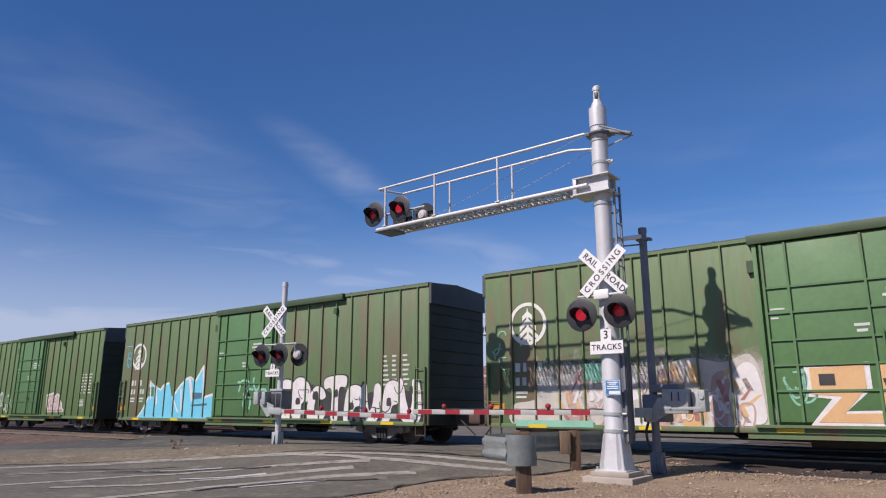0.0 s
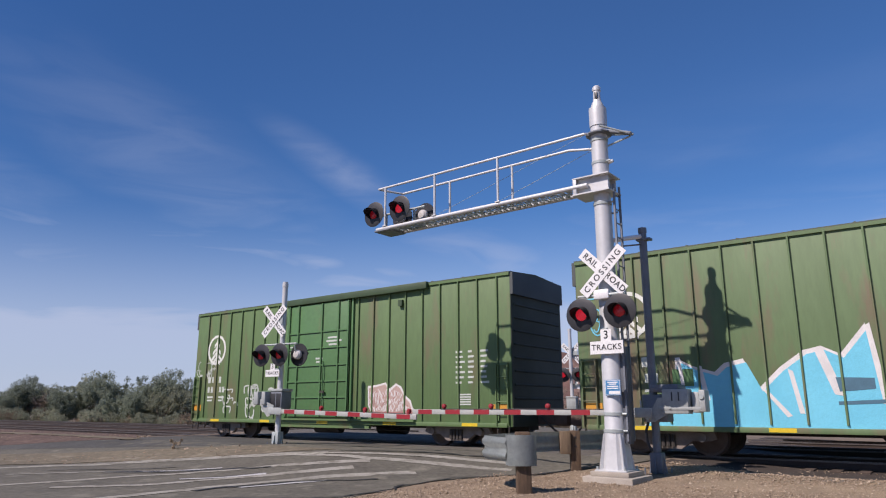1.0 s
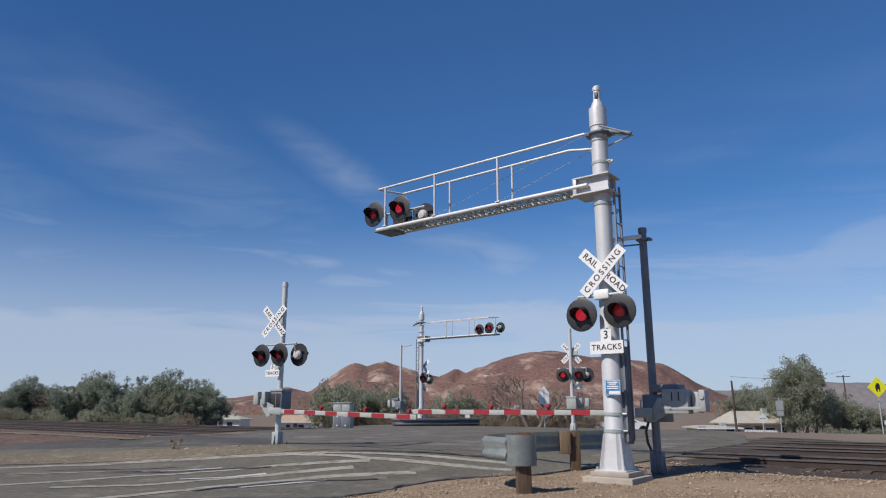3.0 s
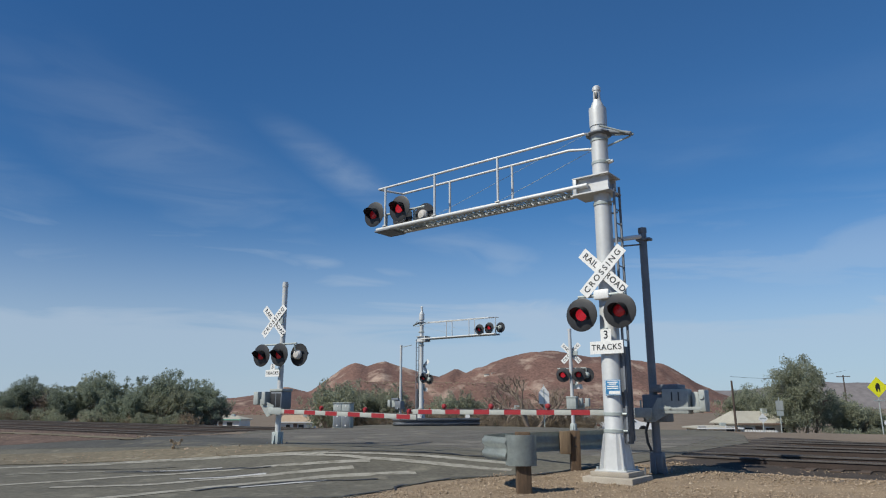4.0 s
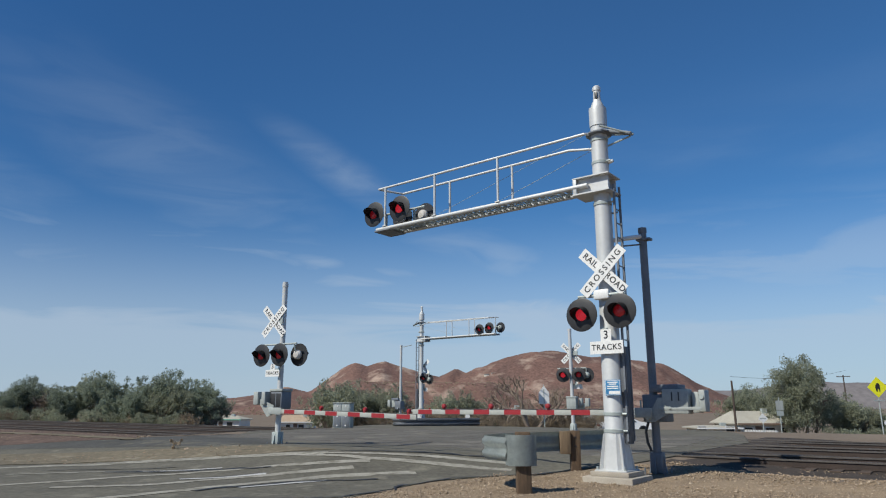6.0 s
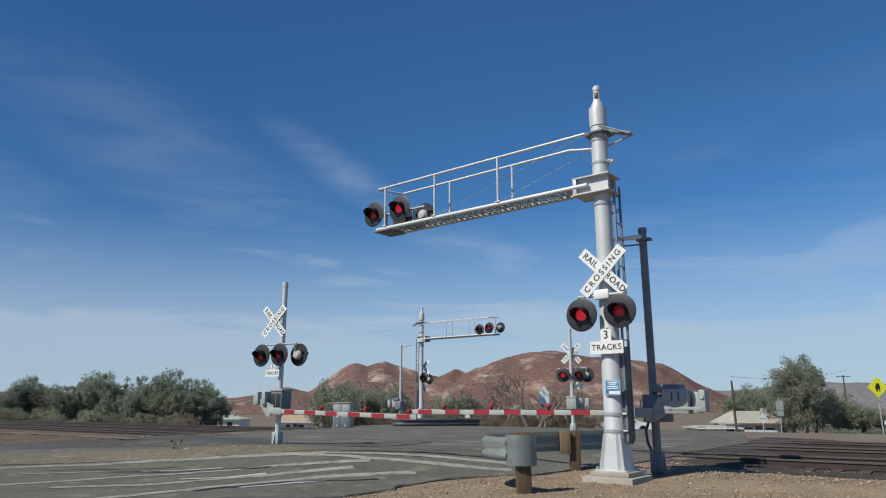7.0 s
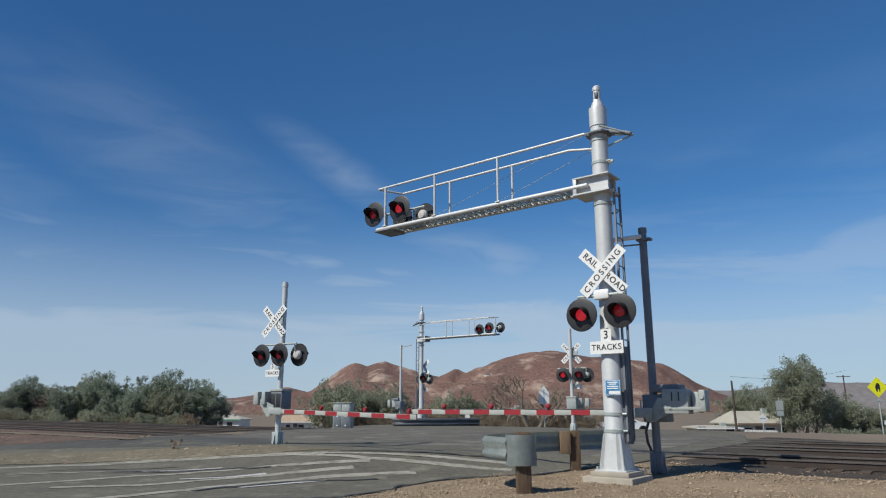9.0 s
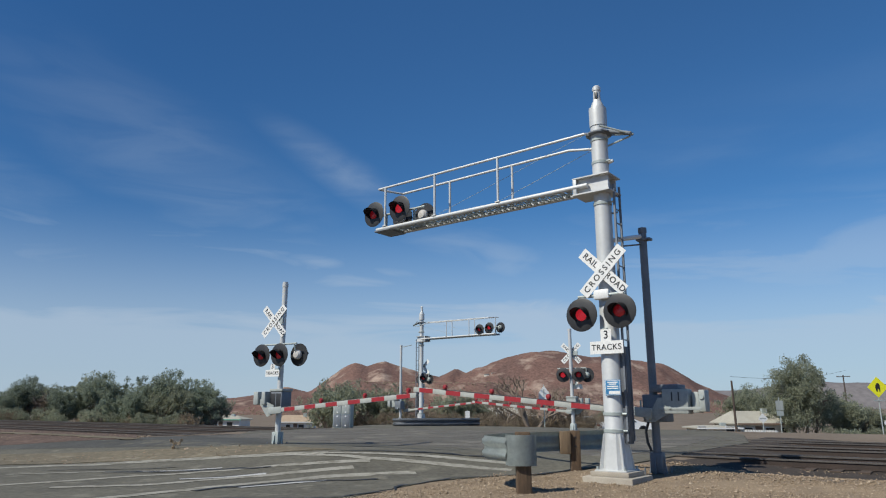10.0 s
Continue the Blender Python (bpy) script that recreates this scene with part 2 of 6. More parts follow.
UNDER = mat("grimy_underframe", (0.055, 0.048, 0.042), (0.04, 0.035, 0.03), 3, 0.85, bump=0.2)
TRUCKM = mat("rusty_truck_casting", (0.27, 0.225, 0.19), (0.18, 0.148, 0.125), 4, 0.8, bump=0.3)
COUPLER = mat("brown_rusty_coupler", (0.105, 0.066, 0.05), (0.07, 0.048, 0.038), 6, 0.8, bump=0.3)
WHEELM = mat("worn_wheel", (0.16, 0.12, 0.10), (0.11, 0.085, 0.07), 3, 0.6, metal=0.4)
SPRAYWHITE = mat("white_spray_paint", (0.74, 0.72, 0.70), (0.62, 0.60, 0.58), 3, 0.6, bump=0.02)
SPRAYBLACK = mat("black_spray_paint", (0.03, 0.03, 0.03), (0.05, 0.05, 0.05), 3, 0.6, bump=0)
SPRAYBLUE = mat("sky_blue_spray_paint", (0.13, 0.52, 0.68), (0.16, 0.58, 0.74), 1.2, 0.6, bump=0.02)
SPRAYGHOST = mat("ghosted_white_spray_paint", (0.60, 0.56, 0.50), (0.44, 0.42, 0.36), 1.6, 0.6, bump=0.02, spots=(0.30, 0.33, 0.24), spot_scale=3.0, spot_at=0.56)
SPRAYROSE = mat("red_pink_spray_paint", (0.42, 0.20, 0.18), (0.34, 0.155, 0.14), 1.5, 0.6, bump=0.02)
SPRAYPINK = mat("faded_pink_spray_paint", (0.50, 0.36, 0.31), (0.40, 0.28, 0.235), 1.5, 0.6, bump=0.02)
SPRAYTAN = mat("tan_spray_paint", (0.66, 0.45, 0.22), (0.62, 0.36, 0.16), 1.1, 0.6, bump=0.02)
SPRAYMINT = mat("mint_spray_paint", (0.25, 0.55, 0.40), (0.20, 0.46, 0.33), 1.5, 0.6, bump=0.02)
STENCIL = mat("white_stencil", (0.58, 0.62, 0.56), (0.48, 0.52, 0.46), 5, 0.6, bump=0)
CARYELLOW = mat("yellow_reflector", (0.70, 0.52, 0.02), (0.65, 0.46, 0.02), 5, 0.5, bump=0)
CARORANGE = mat("orange_panel", (0.62, 0.30, 0.03), (0.55, 0.25, 0.03), 5, 0.5, bump=0)
LEAF = mat("dusty_green_leaves", (0.35, 0.37, 0.27), (0.27, 0.29, 0.205), 0.5, 0.8, bump=0, fine=4, random_tint=0.15, spec=0.2)
LEAF_B = mat("grey_green_leaves", (0.30, 0.34, 0.26), (0.23, 0.265, 0.20), 0.5, 0.8, bump=0, fine=4, random_tint=0.15, spec=0.2)
LEAF_DRY = mat("dry_brown_twigs", (0.34, 0.275, 0.20), (0.25, 0.20, 0.145), 0.8, 0.9, bump=0, fine=4, random_tint=0.2, spec=0.2)
for leaf in (LEAF, LEAF_B, LEAF_DRY):
    nt = leaf.node_tree
    lit = nt.nodes.new("ShaderNodeBsdfTranslucent")
    both = nt.nodes.new("ShaderNodeMixShader")
    both.inputs[0].default_value = 0.5
    principled, out = nt.nodes["Principled BSDF"], nt.nodes["Material Output"]
    nt.links.new(principled.inputs["Base Color"].links[0].from_socket, lit.inputs["Color"])
    nt.links.new(principled.outputs[0], both.inputs[1])
    nt.links.new(lit.outputs[0], both.inputs[2])
    nt.links.new(both.outputs[0], out.inputs["Surface"])
BARK = mat("grey_brown_bark", (0.25, 0.195, 0.15), (0.18, 0.14, 0.108), 3, 0.9, bump=0.4, stretch=(3, 3, 0.6))
HILL = mat("red_brown_hill", (0.215, 0.128, 0.104), (0.135, 0.088, 0.077), 0.020, 0.95, bump=1.0, fine=0.34, stretch=(1.0, 0.55, 1.0), spots=(0.34, 0.262, 0.212), spot_scale=0.034, spot_at=0.55, world_space=True, spec=0.05, speck=0.50)
HILLFAR = mat("blue_distant_hill", (0.20, 0.185, 0.185), (0.16, 0.148, 0.155), 0.004, 0.95, bump=0, fine=0.05, world_space=True, spec=0.05)
STUCCO = mat("pale_stucco", (0.62, 0.58, 0.50), (0.54, 0.50, 0.43), 1, 0.9, bump=0.2)
STUCCO_W = mat("white_wall", (0.78, 0.77, 0.74), (0.7, 0.69, 0.66), 1, 0.9, bump=0.1)
ROOFPALE = mat("pale_shingle_roof", (0.40, 0.38, 0.32), (0.33, 0.31, 0.26), 0.8, 0.9, bump=0.3, fine=12)
ROOFBROWN = mat("brown_shingle_roof", (0.22, 0.15, 0.11), (0.17, 0.115, 0.085), 0.8, 0.9, bump=0.3, fine=12)
GLASSDARK = mat("dark_window_glass", (0.03, 0.035, 0.04), None, 2, 0.1, bump=0)
TEAL = mat("teal_trim", (0.10, 0.38, 0.30), None, 2, 0.7, bump=0)
CARWHITE = mat("white_vehicle_paint", (0.80, 0.80, 0.80), (0.77, 0.77, 0.77), 2, 0.3, bump=0)
TYRE = mat("tyre_rubber", (0.02, 0.02, 0.02), None, 6, 0.85)
WOODPOLE = mat("brown_utility_pole", (0.085, 0.06, 0.048), (0.06, 0.045, 0.036), 3, 0.9, stretch=(4, 4, 0.5))


# ---------------------------------------------------------------- mesh helpers
def put(name, bm, material, parent=None, label="", sharp=35, smooth_faces=True):
    me = bpy.data.meshes.new(name)
    bmesh.ops.recalc_face_normals(bm, faces=bm.faces)
    if smooth_faces:
        for f in bm.faces:
            f.smooth = True
    bm.to_mesh(me)
    bm.free()
    if smooth_faces:
        me.set_sharp_from_angle(angle=radians(sharp))
    me.materials.append(material)
    ob = new(name, me)
    ob.parent = parent
    if label:
        ob["label"] = label
    return ob


part = put


def root(name, m, label, category, group=""):
    ob = new(name)
    ob.empty_display_size = 0.2
    ob.matrix_basis = m
    return tagged(ob, label, category, group)


def box(bm, x0, x1, y0, y1, z0, z1, bevel=0.0, m=None):
    vs = [bm.verts.new((x, y, z)) for x in (x0, x1) for y in (y0, y1) for z in (z0, z1)]
    fs = [bm.faces.new([vs[i] for i in q]) for q in ((0, 1, 3, 2), (4, 6, 7, 5), (0, 4, 5, 1), (2, 3, 7, 6), (0, 2, 6, 4), (1, 5, 7, 3))]
    if bevel:
        es = list({e for f in fs for e in f.edges})
        r = bmesh.ops.bevel(bm, geom=es, offset=bevel, segments=2, affect="EDGES", profile=0.5)
        vs = list({v for f in r["faces"] for v in f.verts} | {v for v in vs if v.is_valid})
    if m is not None:
        for v in vs:
            v.co = m @ v.co
    return bm


def B(*a, **k):
    return box(bmesh.new(), *a, **k)


def tube(bm, a, b, r, r2=None, n=12, caps=True):
    a, b = Vector(a), Vector(b)
    r2 = r if r2 is None else r2
    q = (b - a).to_track_quat("Z", "Y")
    rings = []
    for c, rad in ((a, r), (b, r2)):
        rings.append([bm.verts.new(c + q @ Vector((rad * math.cos(2 * math.pi * i / n), rad * math.sin(2 * math.pi * i / n), 0))) for i in range(n)])
    for i in range(n):
        bm.faces.new((rings[0][i], rings[0][(i + 1) % n], rings[1][(i + 1) % n], rings[1][i]))
    if caps:
        bm.faces.new(rings[0][::-1])
        bm.faces.new(rings[1])
    return bm


def T(*a, **k):
    return tube(bmesh.new(), *a, **k)


def lathe(profile, n=24):
    """Turned shape about z from (radius, z) pairs."""
    bm = bmesh.new()
    rings = []
    for r, z in profile:
        rings.append([bm.verts.new((r * math.cos(2 * math.pi * i / n), r * math.sin(2 * math.pi * i / n), z)) for i in range(n)])
    for a, b in zip(rings, rings[1:]):
        for i in range(n):
            bm.faces.new((a[i], a[(i + 1) % n], b[(i + 1) % n], b[i]))
    bm.faces.new(rings[0][::-1])
    bm.faces.new(rings[-1])
    return bm


def moved(bm, m):
    bmesh.ops.transform(bm, matrix=m, verts=bm.verts)
    return bm


def slab(pts, depth, axis="y", at=0.0, bm=None):
    """A plate with the outline pts in the x-z plane (axis y) or the x-y plane (axis z)."""
    bm = bm or bmesh.new()

    def co(p, d):
        return (p[0], d, p[1]) if axis == "y" else (p[0], p[1], d)
    a = [bm.verts.new(co(p, at)) for p in pts]
    b = [bm.verts.new(co(p, at + depth)) for p in pts]
    bm.faces.new(a)
    bm.faces.new(b[::-1])
    for i in range(len(pts)):
        j = (i + 1) % len(pts)
        bm.faces.new((a[i], a[j], b[j], b[i]))
    return bm


def curvy(pts, steps=5):
    """A closed smooth line through the points."""
    out, n = [], len(pts)
    for i in range(n):
        p0, p1, p2, p3 = (Vector(pts[(i + k) % n]) for k in (-1, 0, 1, 2))
        for s in range(steps):
            t = s / steps
            out.append(tuple(0.5 * (2 * p1 + (p2 - p0) * t + (2 * p0 - 5 * p1 + 4 * p2 - p3) * t * t + (3 * p1 - p0 - 3 * p2 + p3) * t ** 3)))
    return out


def ringpts(r, n=28, cx=0.0, cz=0.0):
    return [(cx + r * math.cos(2 * math.pi * i / n), cz + r * math.sin(2 * math.pi * i / n)) for i in range(n)]


def words(text, size, parent, m, material=LETTER, name="lettering", spacing=1.0):
    """Built-in letters, as a thin mesh, in the x-z plane of m, centred."""
    cu = bpy.data.curves.new("letters", "FONT")
    cu.body, cu.size, cu.extrude, cu.align_x, cu.align_y, cu.space_character = text, size, 0.0015, "CENTER", "CENTER", spacing
    cu.offset = size * 0.012
    tmp = bpy.data.objects.new("letters", cu)
    scene.collection.objects.link(tmp)
    me = bpy.data.meshes.new_from_object(tmp.evaluated_get(bpy.context.evaluated_depsgraph_get()))
    bpy.data.objects.remove(tmp)
    me.transform(m @ Matrix.Rotation(radians(90), 4, "X"))
    me.materials.clear()
    me.materials.append(material)
    ob = new(name, me)
    ob.parent = parent
    return ob


# ---------------------------------------------------------------- land
def steps_out(near, far, fine, grow):
    out, s, x = [0.0], fine, 0.0
    while x < far:
        if x > near:
            s *= grow
        x += s
        out.append(x)
    return [-v for v in out[:0:-1]] + out


def make_ground():
    xs = steps_out(30, 4200, 0.8, 1.22)
    ys = [v + 16 for v in steps_out(30, 4200, 0.8, 1.22)]
    verts = [(x, y, ground_z(x, y) + 0.012 * noise.noise((x * 0.6, y * 0.6, 0))) for y in ys for x in xs]
    n = len(xs)
    faces = [(j * n + i, j * n + i + 1, (j + 1) * n + i + 1, (j + 1) * n + i) for j in range(len(ys) - 1) for i in range(n - 1)]
    me = bpy.data.meshes.new("ground")
    me.from_pydata(verts, [], faces)
    me.materials.append(DIRT)
    for f in me.polygons:
        f.use_smooth = True
    return tagged(new("ground", me), "dry brown desert dirt around the level crossing", "ground", kind="structure")


def patch(name, pts, material, lift, label, category, step=0.8, kind="structure", rough_edge=0.0):
    """A sheet with that outline, laid on the ground."""
    bm = bmesh.new()
    bm.faces.new([bm.verts.new((x, y, 0)) for x, y in pts])
    for axis in (0, 1):
        lo, hi = min(p[axis] for p in pts), max(p[axis] for p in pts)
        c = lo + step
        while c < hi:
            co, no = [0, 0, 0], [0, 0, 0]
            co[axis], no[axis] = c, 1
            bmesh.ops.bisect_plane(bm, geom=bm.verts[:] + bm.edges[:] + bm.faces[:], plane_co=co, plane_no=no)
            c += step if c < 45 else step * 4
    for v in bm.verts:
        if rough_edge and v.is_boundary:
            v.co.x += rough_edge * noise.noise((v.co.x * 2.3, v.co.y * 2.3, 3))
            v.co.y += rough_edge * noise.noise((v.co.x * 2.3, v.co.y * 2.3, 9))
        v.co.z = ground_z(v.co.x, v.co.y) + lift
    rim = bmesh.ops.extrude_edge_only(bm, edges=[e for e in bm.edges if e.is_boundary])
    for v in rim["geom"]:
        if isinstance(v, bmesh.types.BMVert):
            v.co.z -= 0.14
    ob = put(name, bm, material, None, "", 80)
    return tagged(ob, label, category, kind=kind)


def stripe(pts, width, name="road_marking", material=None, label="worn white painted line on asphalt", lift=0.036, wobble=0.0):
    line = []
    for (ax, ay), (bx, by) in zip(pts, pts[1:]):
        k = max(2, int(math.hypot(bx - ax, by - ay) / 0.35))
        line += [(ax + (bx - ax) * i / k, ay + (by - ay) * i / k) for i in range(k)]
    line.append(pts[-1])
    bm = bmesh.new()
    rows = []
    for i, (x, y) in enumerate(line):
        a, b = line[max(0, i - 1)], line[min(len(line) - 1, i + 1)]
        d = Vector((b[0] - a[0], b[1] - a[1])).normalized()
        w = width * (1 + wobble * noise.noise((x * 3, y * 3, 5)))
        sx, sy = wobble * 0.25 * noise.noise((x * 1.5, y * 1.5, 1)), wobble * 0.25 * noise.noise((x * 1.5, y * 1.5, 2))
        pair = []
        for sgn in (-0.5, 0.5):
            px, py = x + sx - d.y * w * sgn, y + sy + d.x * w * sgn
            pair.append(bm.verts.new((px, py, ground_z(px, py) + lift)))
        rows.append(pair)
    for a, b in zip(rows, rows[1:]):
        bm.faces.new((a[0], a[1], b[1], b[0]))
    return tagged(put(name, bm, material or LINE, None, "", 80), label, "road marking", kind="structure")


make_ground()
patch("gravel_shoulder", [(-6, 9.0), (-3.62, 12.02), (-1.57, 12.17), (-1.08, 13.14), (-0.27, 14.52), (1.41, 15.34), (2.17, 15.6), (4.4, 16.4), (6.2, 15.7), (12.5, 11.6), (40, -9.6), (40, -40), (-30, -40), (-30, -2), (-14, 1.8), (-7, 5.8)],
      GRAVEL, 0.022, "coarse tan gravel shoulder beside the road", "gravel", 1.0)
patch("road", [(-3.7, 11.9), (-1.6, 12.1), (-1.08, 13.2), (-0.27, 14.6), (1.41, 15.4), (4.54, 16.6), (5.6, 17.3), (7.41, 19.95), (10.2, 23.6), (13.2, 31), (15.5, 45), (19, 75), (24, 118), (6, 118), (-3, 75), (-7.5, 45), (-9.6, 35),
               (-8.6, 29.0), (-10.3, 23.8), (-16.1, 25.0), (-40, 31), (-40, 8), (-14, 2), (-7, 6)],
      ASPHALT, 0.028, "sun-bleached grey asphalt road with worn markings", "road", 0.6, rough_edge=0.10)
patch("road_island", [(-14.46, 22.9), (-22, 25.0), (-22, 18.5), (-11.83, 18.7), (-9.2, 19.5), (-4.6, 18.65), (-2.9, 18.8), (-4.97, 20.4), (-7.41, 20.94)],
      ISLAND, 0.045, "dusty tan dirt island between the lanes", "traffic island", 0.6, rough_edge=0.12)
patch("road_crossing_surface", [tuple(plan(u, p).xy) for u, p in ((7.2, 16.4), (24.5, 16.2), (28, 24), (31, 29.5), (8.6, 29.5), (7.4, 22))],
      ASPHALT_NEW, 0.034, "dark patched asphalt between the rails", "road", 0.8, rough_edge=0.05)
patch("side_lane", [(-26, 33.2), (-16.6, 26.53), (-13.53, 25.51), (-11.22, 25.79), (-10.07, 29.67), (-7.94, 31.58), (-4.84, 21.36), (-7.19, 21.25), (-9.64, 22.23), (-12.42, 23.47), (-15.38, 24.62), (-24, 29.6)],
      LANE, 0.033, "dark grey asphalt lane beside the tracks", "road", 0.8, rough_edge=0.08)
REDGRAVEL = mat("reddish_gravel", (0.155, 0.110, 0.090), (0.100, 0.072, 0.061), 1.0, 0.95, bump=1.0, fine=5, speck=0.45, spots=(0.23, 0.18, 0.15), spot_scale=4, spot_at=0.58, world_space=True, spec=0.1)
patch("gravel_bank", [(-10.8, 24.9), (-16.1, 25.9), (-40, 32.2), (-62, 42), tuple(plan(62, 15.2).xy), tuple(plan(27.5, 15.2).xy)], REDGRAVEL, 0.045, "reddish brown gravel between the street and the tracks", "gravel", 1.2)
stripe([(-19.68, 31.34), (-16.81, 29.41), (-14.18, 27.52), (-10.73, 24.66)], 0.55, "dirt_strip", ISLAND, "pale tan dirt strip along the gravel", 0.055, 0.6)
WHITE_LINES = (
    (((-14.0, 16.6), (-11.08, 17.84), (-10.16, 18.5), (-8.44, 19.05), (-6.96, 18.96), (-4.76, 18.47), (-2.99, 18.0)), 0.34, LINE, 0.2),
    (((-9.6, 13.0), (-8.62, 13.96), (-7.78, 14.74), (-6.84, 15.8), (-5.49, 16.55), (-4.15, 16.72), (-3.13, 16.66), (-1.71, 16.75)), 0.20, LINE, 0.25),
    (((-7.39, 13.57), (-5.92, 14.0), (-4.64, 15.2), (-3.33, 15.78), (-2.03, 16.22)), 0.20, LINE, 0.25),
    (((-5.9, 11.7), (-5.09, 12.75), (-4.44, 13.57), (-3.57, 14.6), (-2.54, 15.38), (-0.61, 15.83)), 0.22, LINE, 0.25),
    (((-5.54, 15.09), (-3.89, 15.76)), 0.20, LINE_FRESH, 0.15),
    (((-3.87, 13.57), (-3.1, 14.3), (-2.39, 14.84)), 0.24, LINE_FRESH, 0.15),
    (((-7.2, 16.85), (-5.26, 17.0)), 0.13, LINE_FRESH, 0.2),
    (((-3.66, 18.03), (-1.8, 17.0), (0.5, 16.45), (1.55, 16.12)), 0.30, LINE, 0.15),
    (((-2.99, 18.0), (-1.28, 17.45), (1.60, 16.83)), 0.26, LINE, 0.15),
    (((-5.6, 15.27), (-3.95, 15.92)), 0.14, OLD_LINE, 0.5),
    (((-4.1, 13.52), (-3.3, 14.35), (-2.55, 14.95)), 0.20, OLD_LINE, 0.5),
    (((-7.9, 16.6), (-6.4, 16.66), (-4.9, 16.78)), 0.18, OLD_LINE, 0.5),
    (((-9.5, 17.3), (-8.0, 17.5), (-6.5, 17.6)), 0.14, OLD_LINE, 0.5),
    (((-9.9, 16.2), (-8.3, 16.75), (-6.9, 16.95)), 0.14, LINE, 0.4),
)
for pts, w, paint, worn in WHITE_LINES:
    stripe(pts, w * (1.4 if paint is LINE and pts[-1][0] < 1 else 0.85), material=paint, wobble=worn, lift=0.036 if paint is LINE else 0.039, label={LINE: "worn white painted line on asphalt", LINE_FRESH: "bright white painted dash on asphalt", OLD_LINE: "blacked-out old line on asphalt"}[paint])
for pts, w in ((((-2.73, 18.4), (-1.6, 18.0), (-0.48, 17.76), (1.58, 17.17)), 0.10), (((-2.5, 19.9), (-1.4, 21.4), (-0.46, 23.82)), 0.22),
               (((-8.0, 16.9), (-5.2, 16.75), (-4.0, 16.65)), 0.12), (((-4.6, 13.1), (-3.0, 14.6), (-1.4, 15.0)), 0.16)):
    stripe(pts, w, "road_crack", TAR_AND_SHADE, "dark sealed crack in the asphalt", 0.040, 0.9)

# shadow line under the broken asphalt edge, painted as a black stripe
stripe([(-3.6, 12.0), (-1.6, 12.14), (-1.1, 13.15), (-0.27, 14.55), (1.41, 15.36), (2.6, 15.85)], 0.07, "road_crack", TAR_AND_SHADE, "broken edge of the asphalt with its shadow line painted dark", 0.042, 1.4)


def make_gravel():
    """Loose stones of the shoulder, too many to count."""
    rng = random.Random(5)
    verts, faces = [], []
    for i in range(29000):
        if i < 20000:
            x, y = rng.uniform(-3.2, 9.5), rng.uniform(11.2, 16.8)
            p = PX.x * x + PX.y * y
            edge_y = 12.2 + (x + 1.6) * 1.3 if x < 1.4 else 15.5 + (x - 1.4) * 0.25
            if y > edge_y - 0.05 or p > 16.3:
                continue
        elif i > 26000:
            x = rng.uniform(-14, -5.0)
            y = rng.uniform(18.9, 20.4) + (-x - 4) * 0.22 * rng.random()
        elif i > 23500:
            t = rng.random()
            x, y = -11 - 20 * t, rng.uniform(25.5 + 5.5 * t, 27.5 + 13 * t)
        else:
            q = plan(rng.uniform(-14, 4.5), 14.4 + rng.random() ** 1.5 * 2.6)
            x, y = q.x, q.y
        r = rng.uniform(0.008, 0.021) * (2.0 if rng.random() < 0.06 else 1) * (1.4 if i > 23500 else 1)
        z = ground_z(x, y) + 0.022 + r * 0.3
        k = len(verts)
        for d in ((1, 0, 0), (-0.9, 0.2, 0), (0, 1, 0.1), (0.1, -1, 0), (0, 0, 0.7), (0, 0, -0.6)):
            verts.append((x + r * (d[0] + rng.uniform(-.35, .35)), y + r * (d[1] + rng.uniform(-.35, .35)), z + r * (d[2] + rng.uniform(-.2, .2))))
        for t in ((0, 2, 4), (2, 1, 4), (1, 3, 4), (3, 0, 4), (2, 0, 5), (1, 2, 5), (3, 1, 5), (0, 3, 5)):
            faces.append(tuple(k + j for j in t))
    me = bpy.data.meshes.new("gravel")
    me.from_pydata(verts, [], faces)
    m = mat("loose_stones", (0.33, 0.255, 0.178), (0.20, 0.150, 0.110), 9, 0.95, bump=0.2, spots=(0.45, 0.37, 0.28), spot_scale=13, spot_at=0.52, world_space=True, spec=0.1)
    me.materials.append(m)
    return tagged(new("loose_gravel", me), "loose tan and grey stones on the shoulder", "gravel", kind="stuff")


make_gravel()


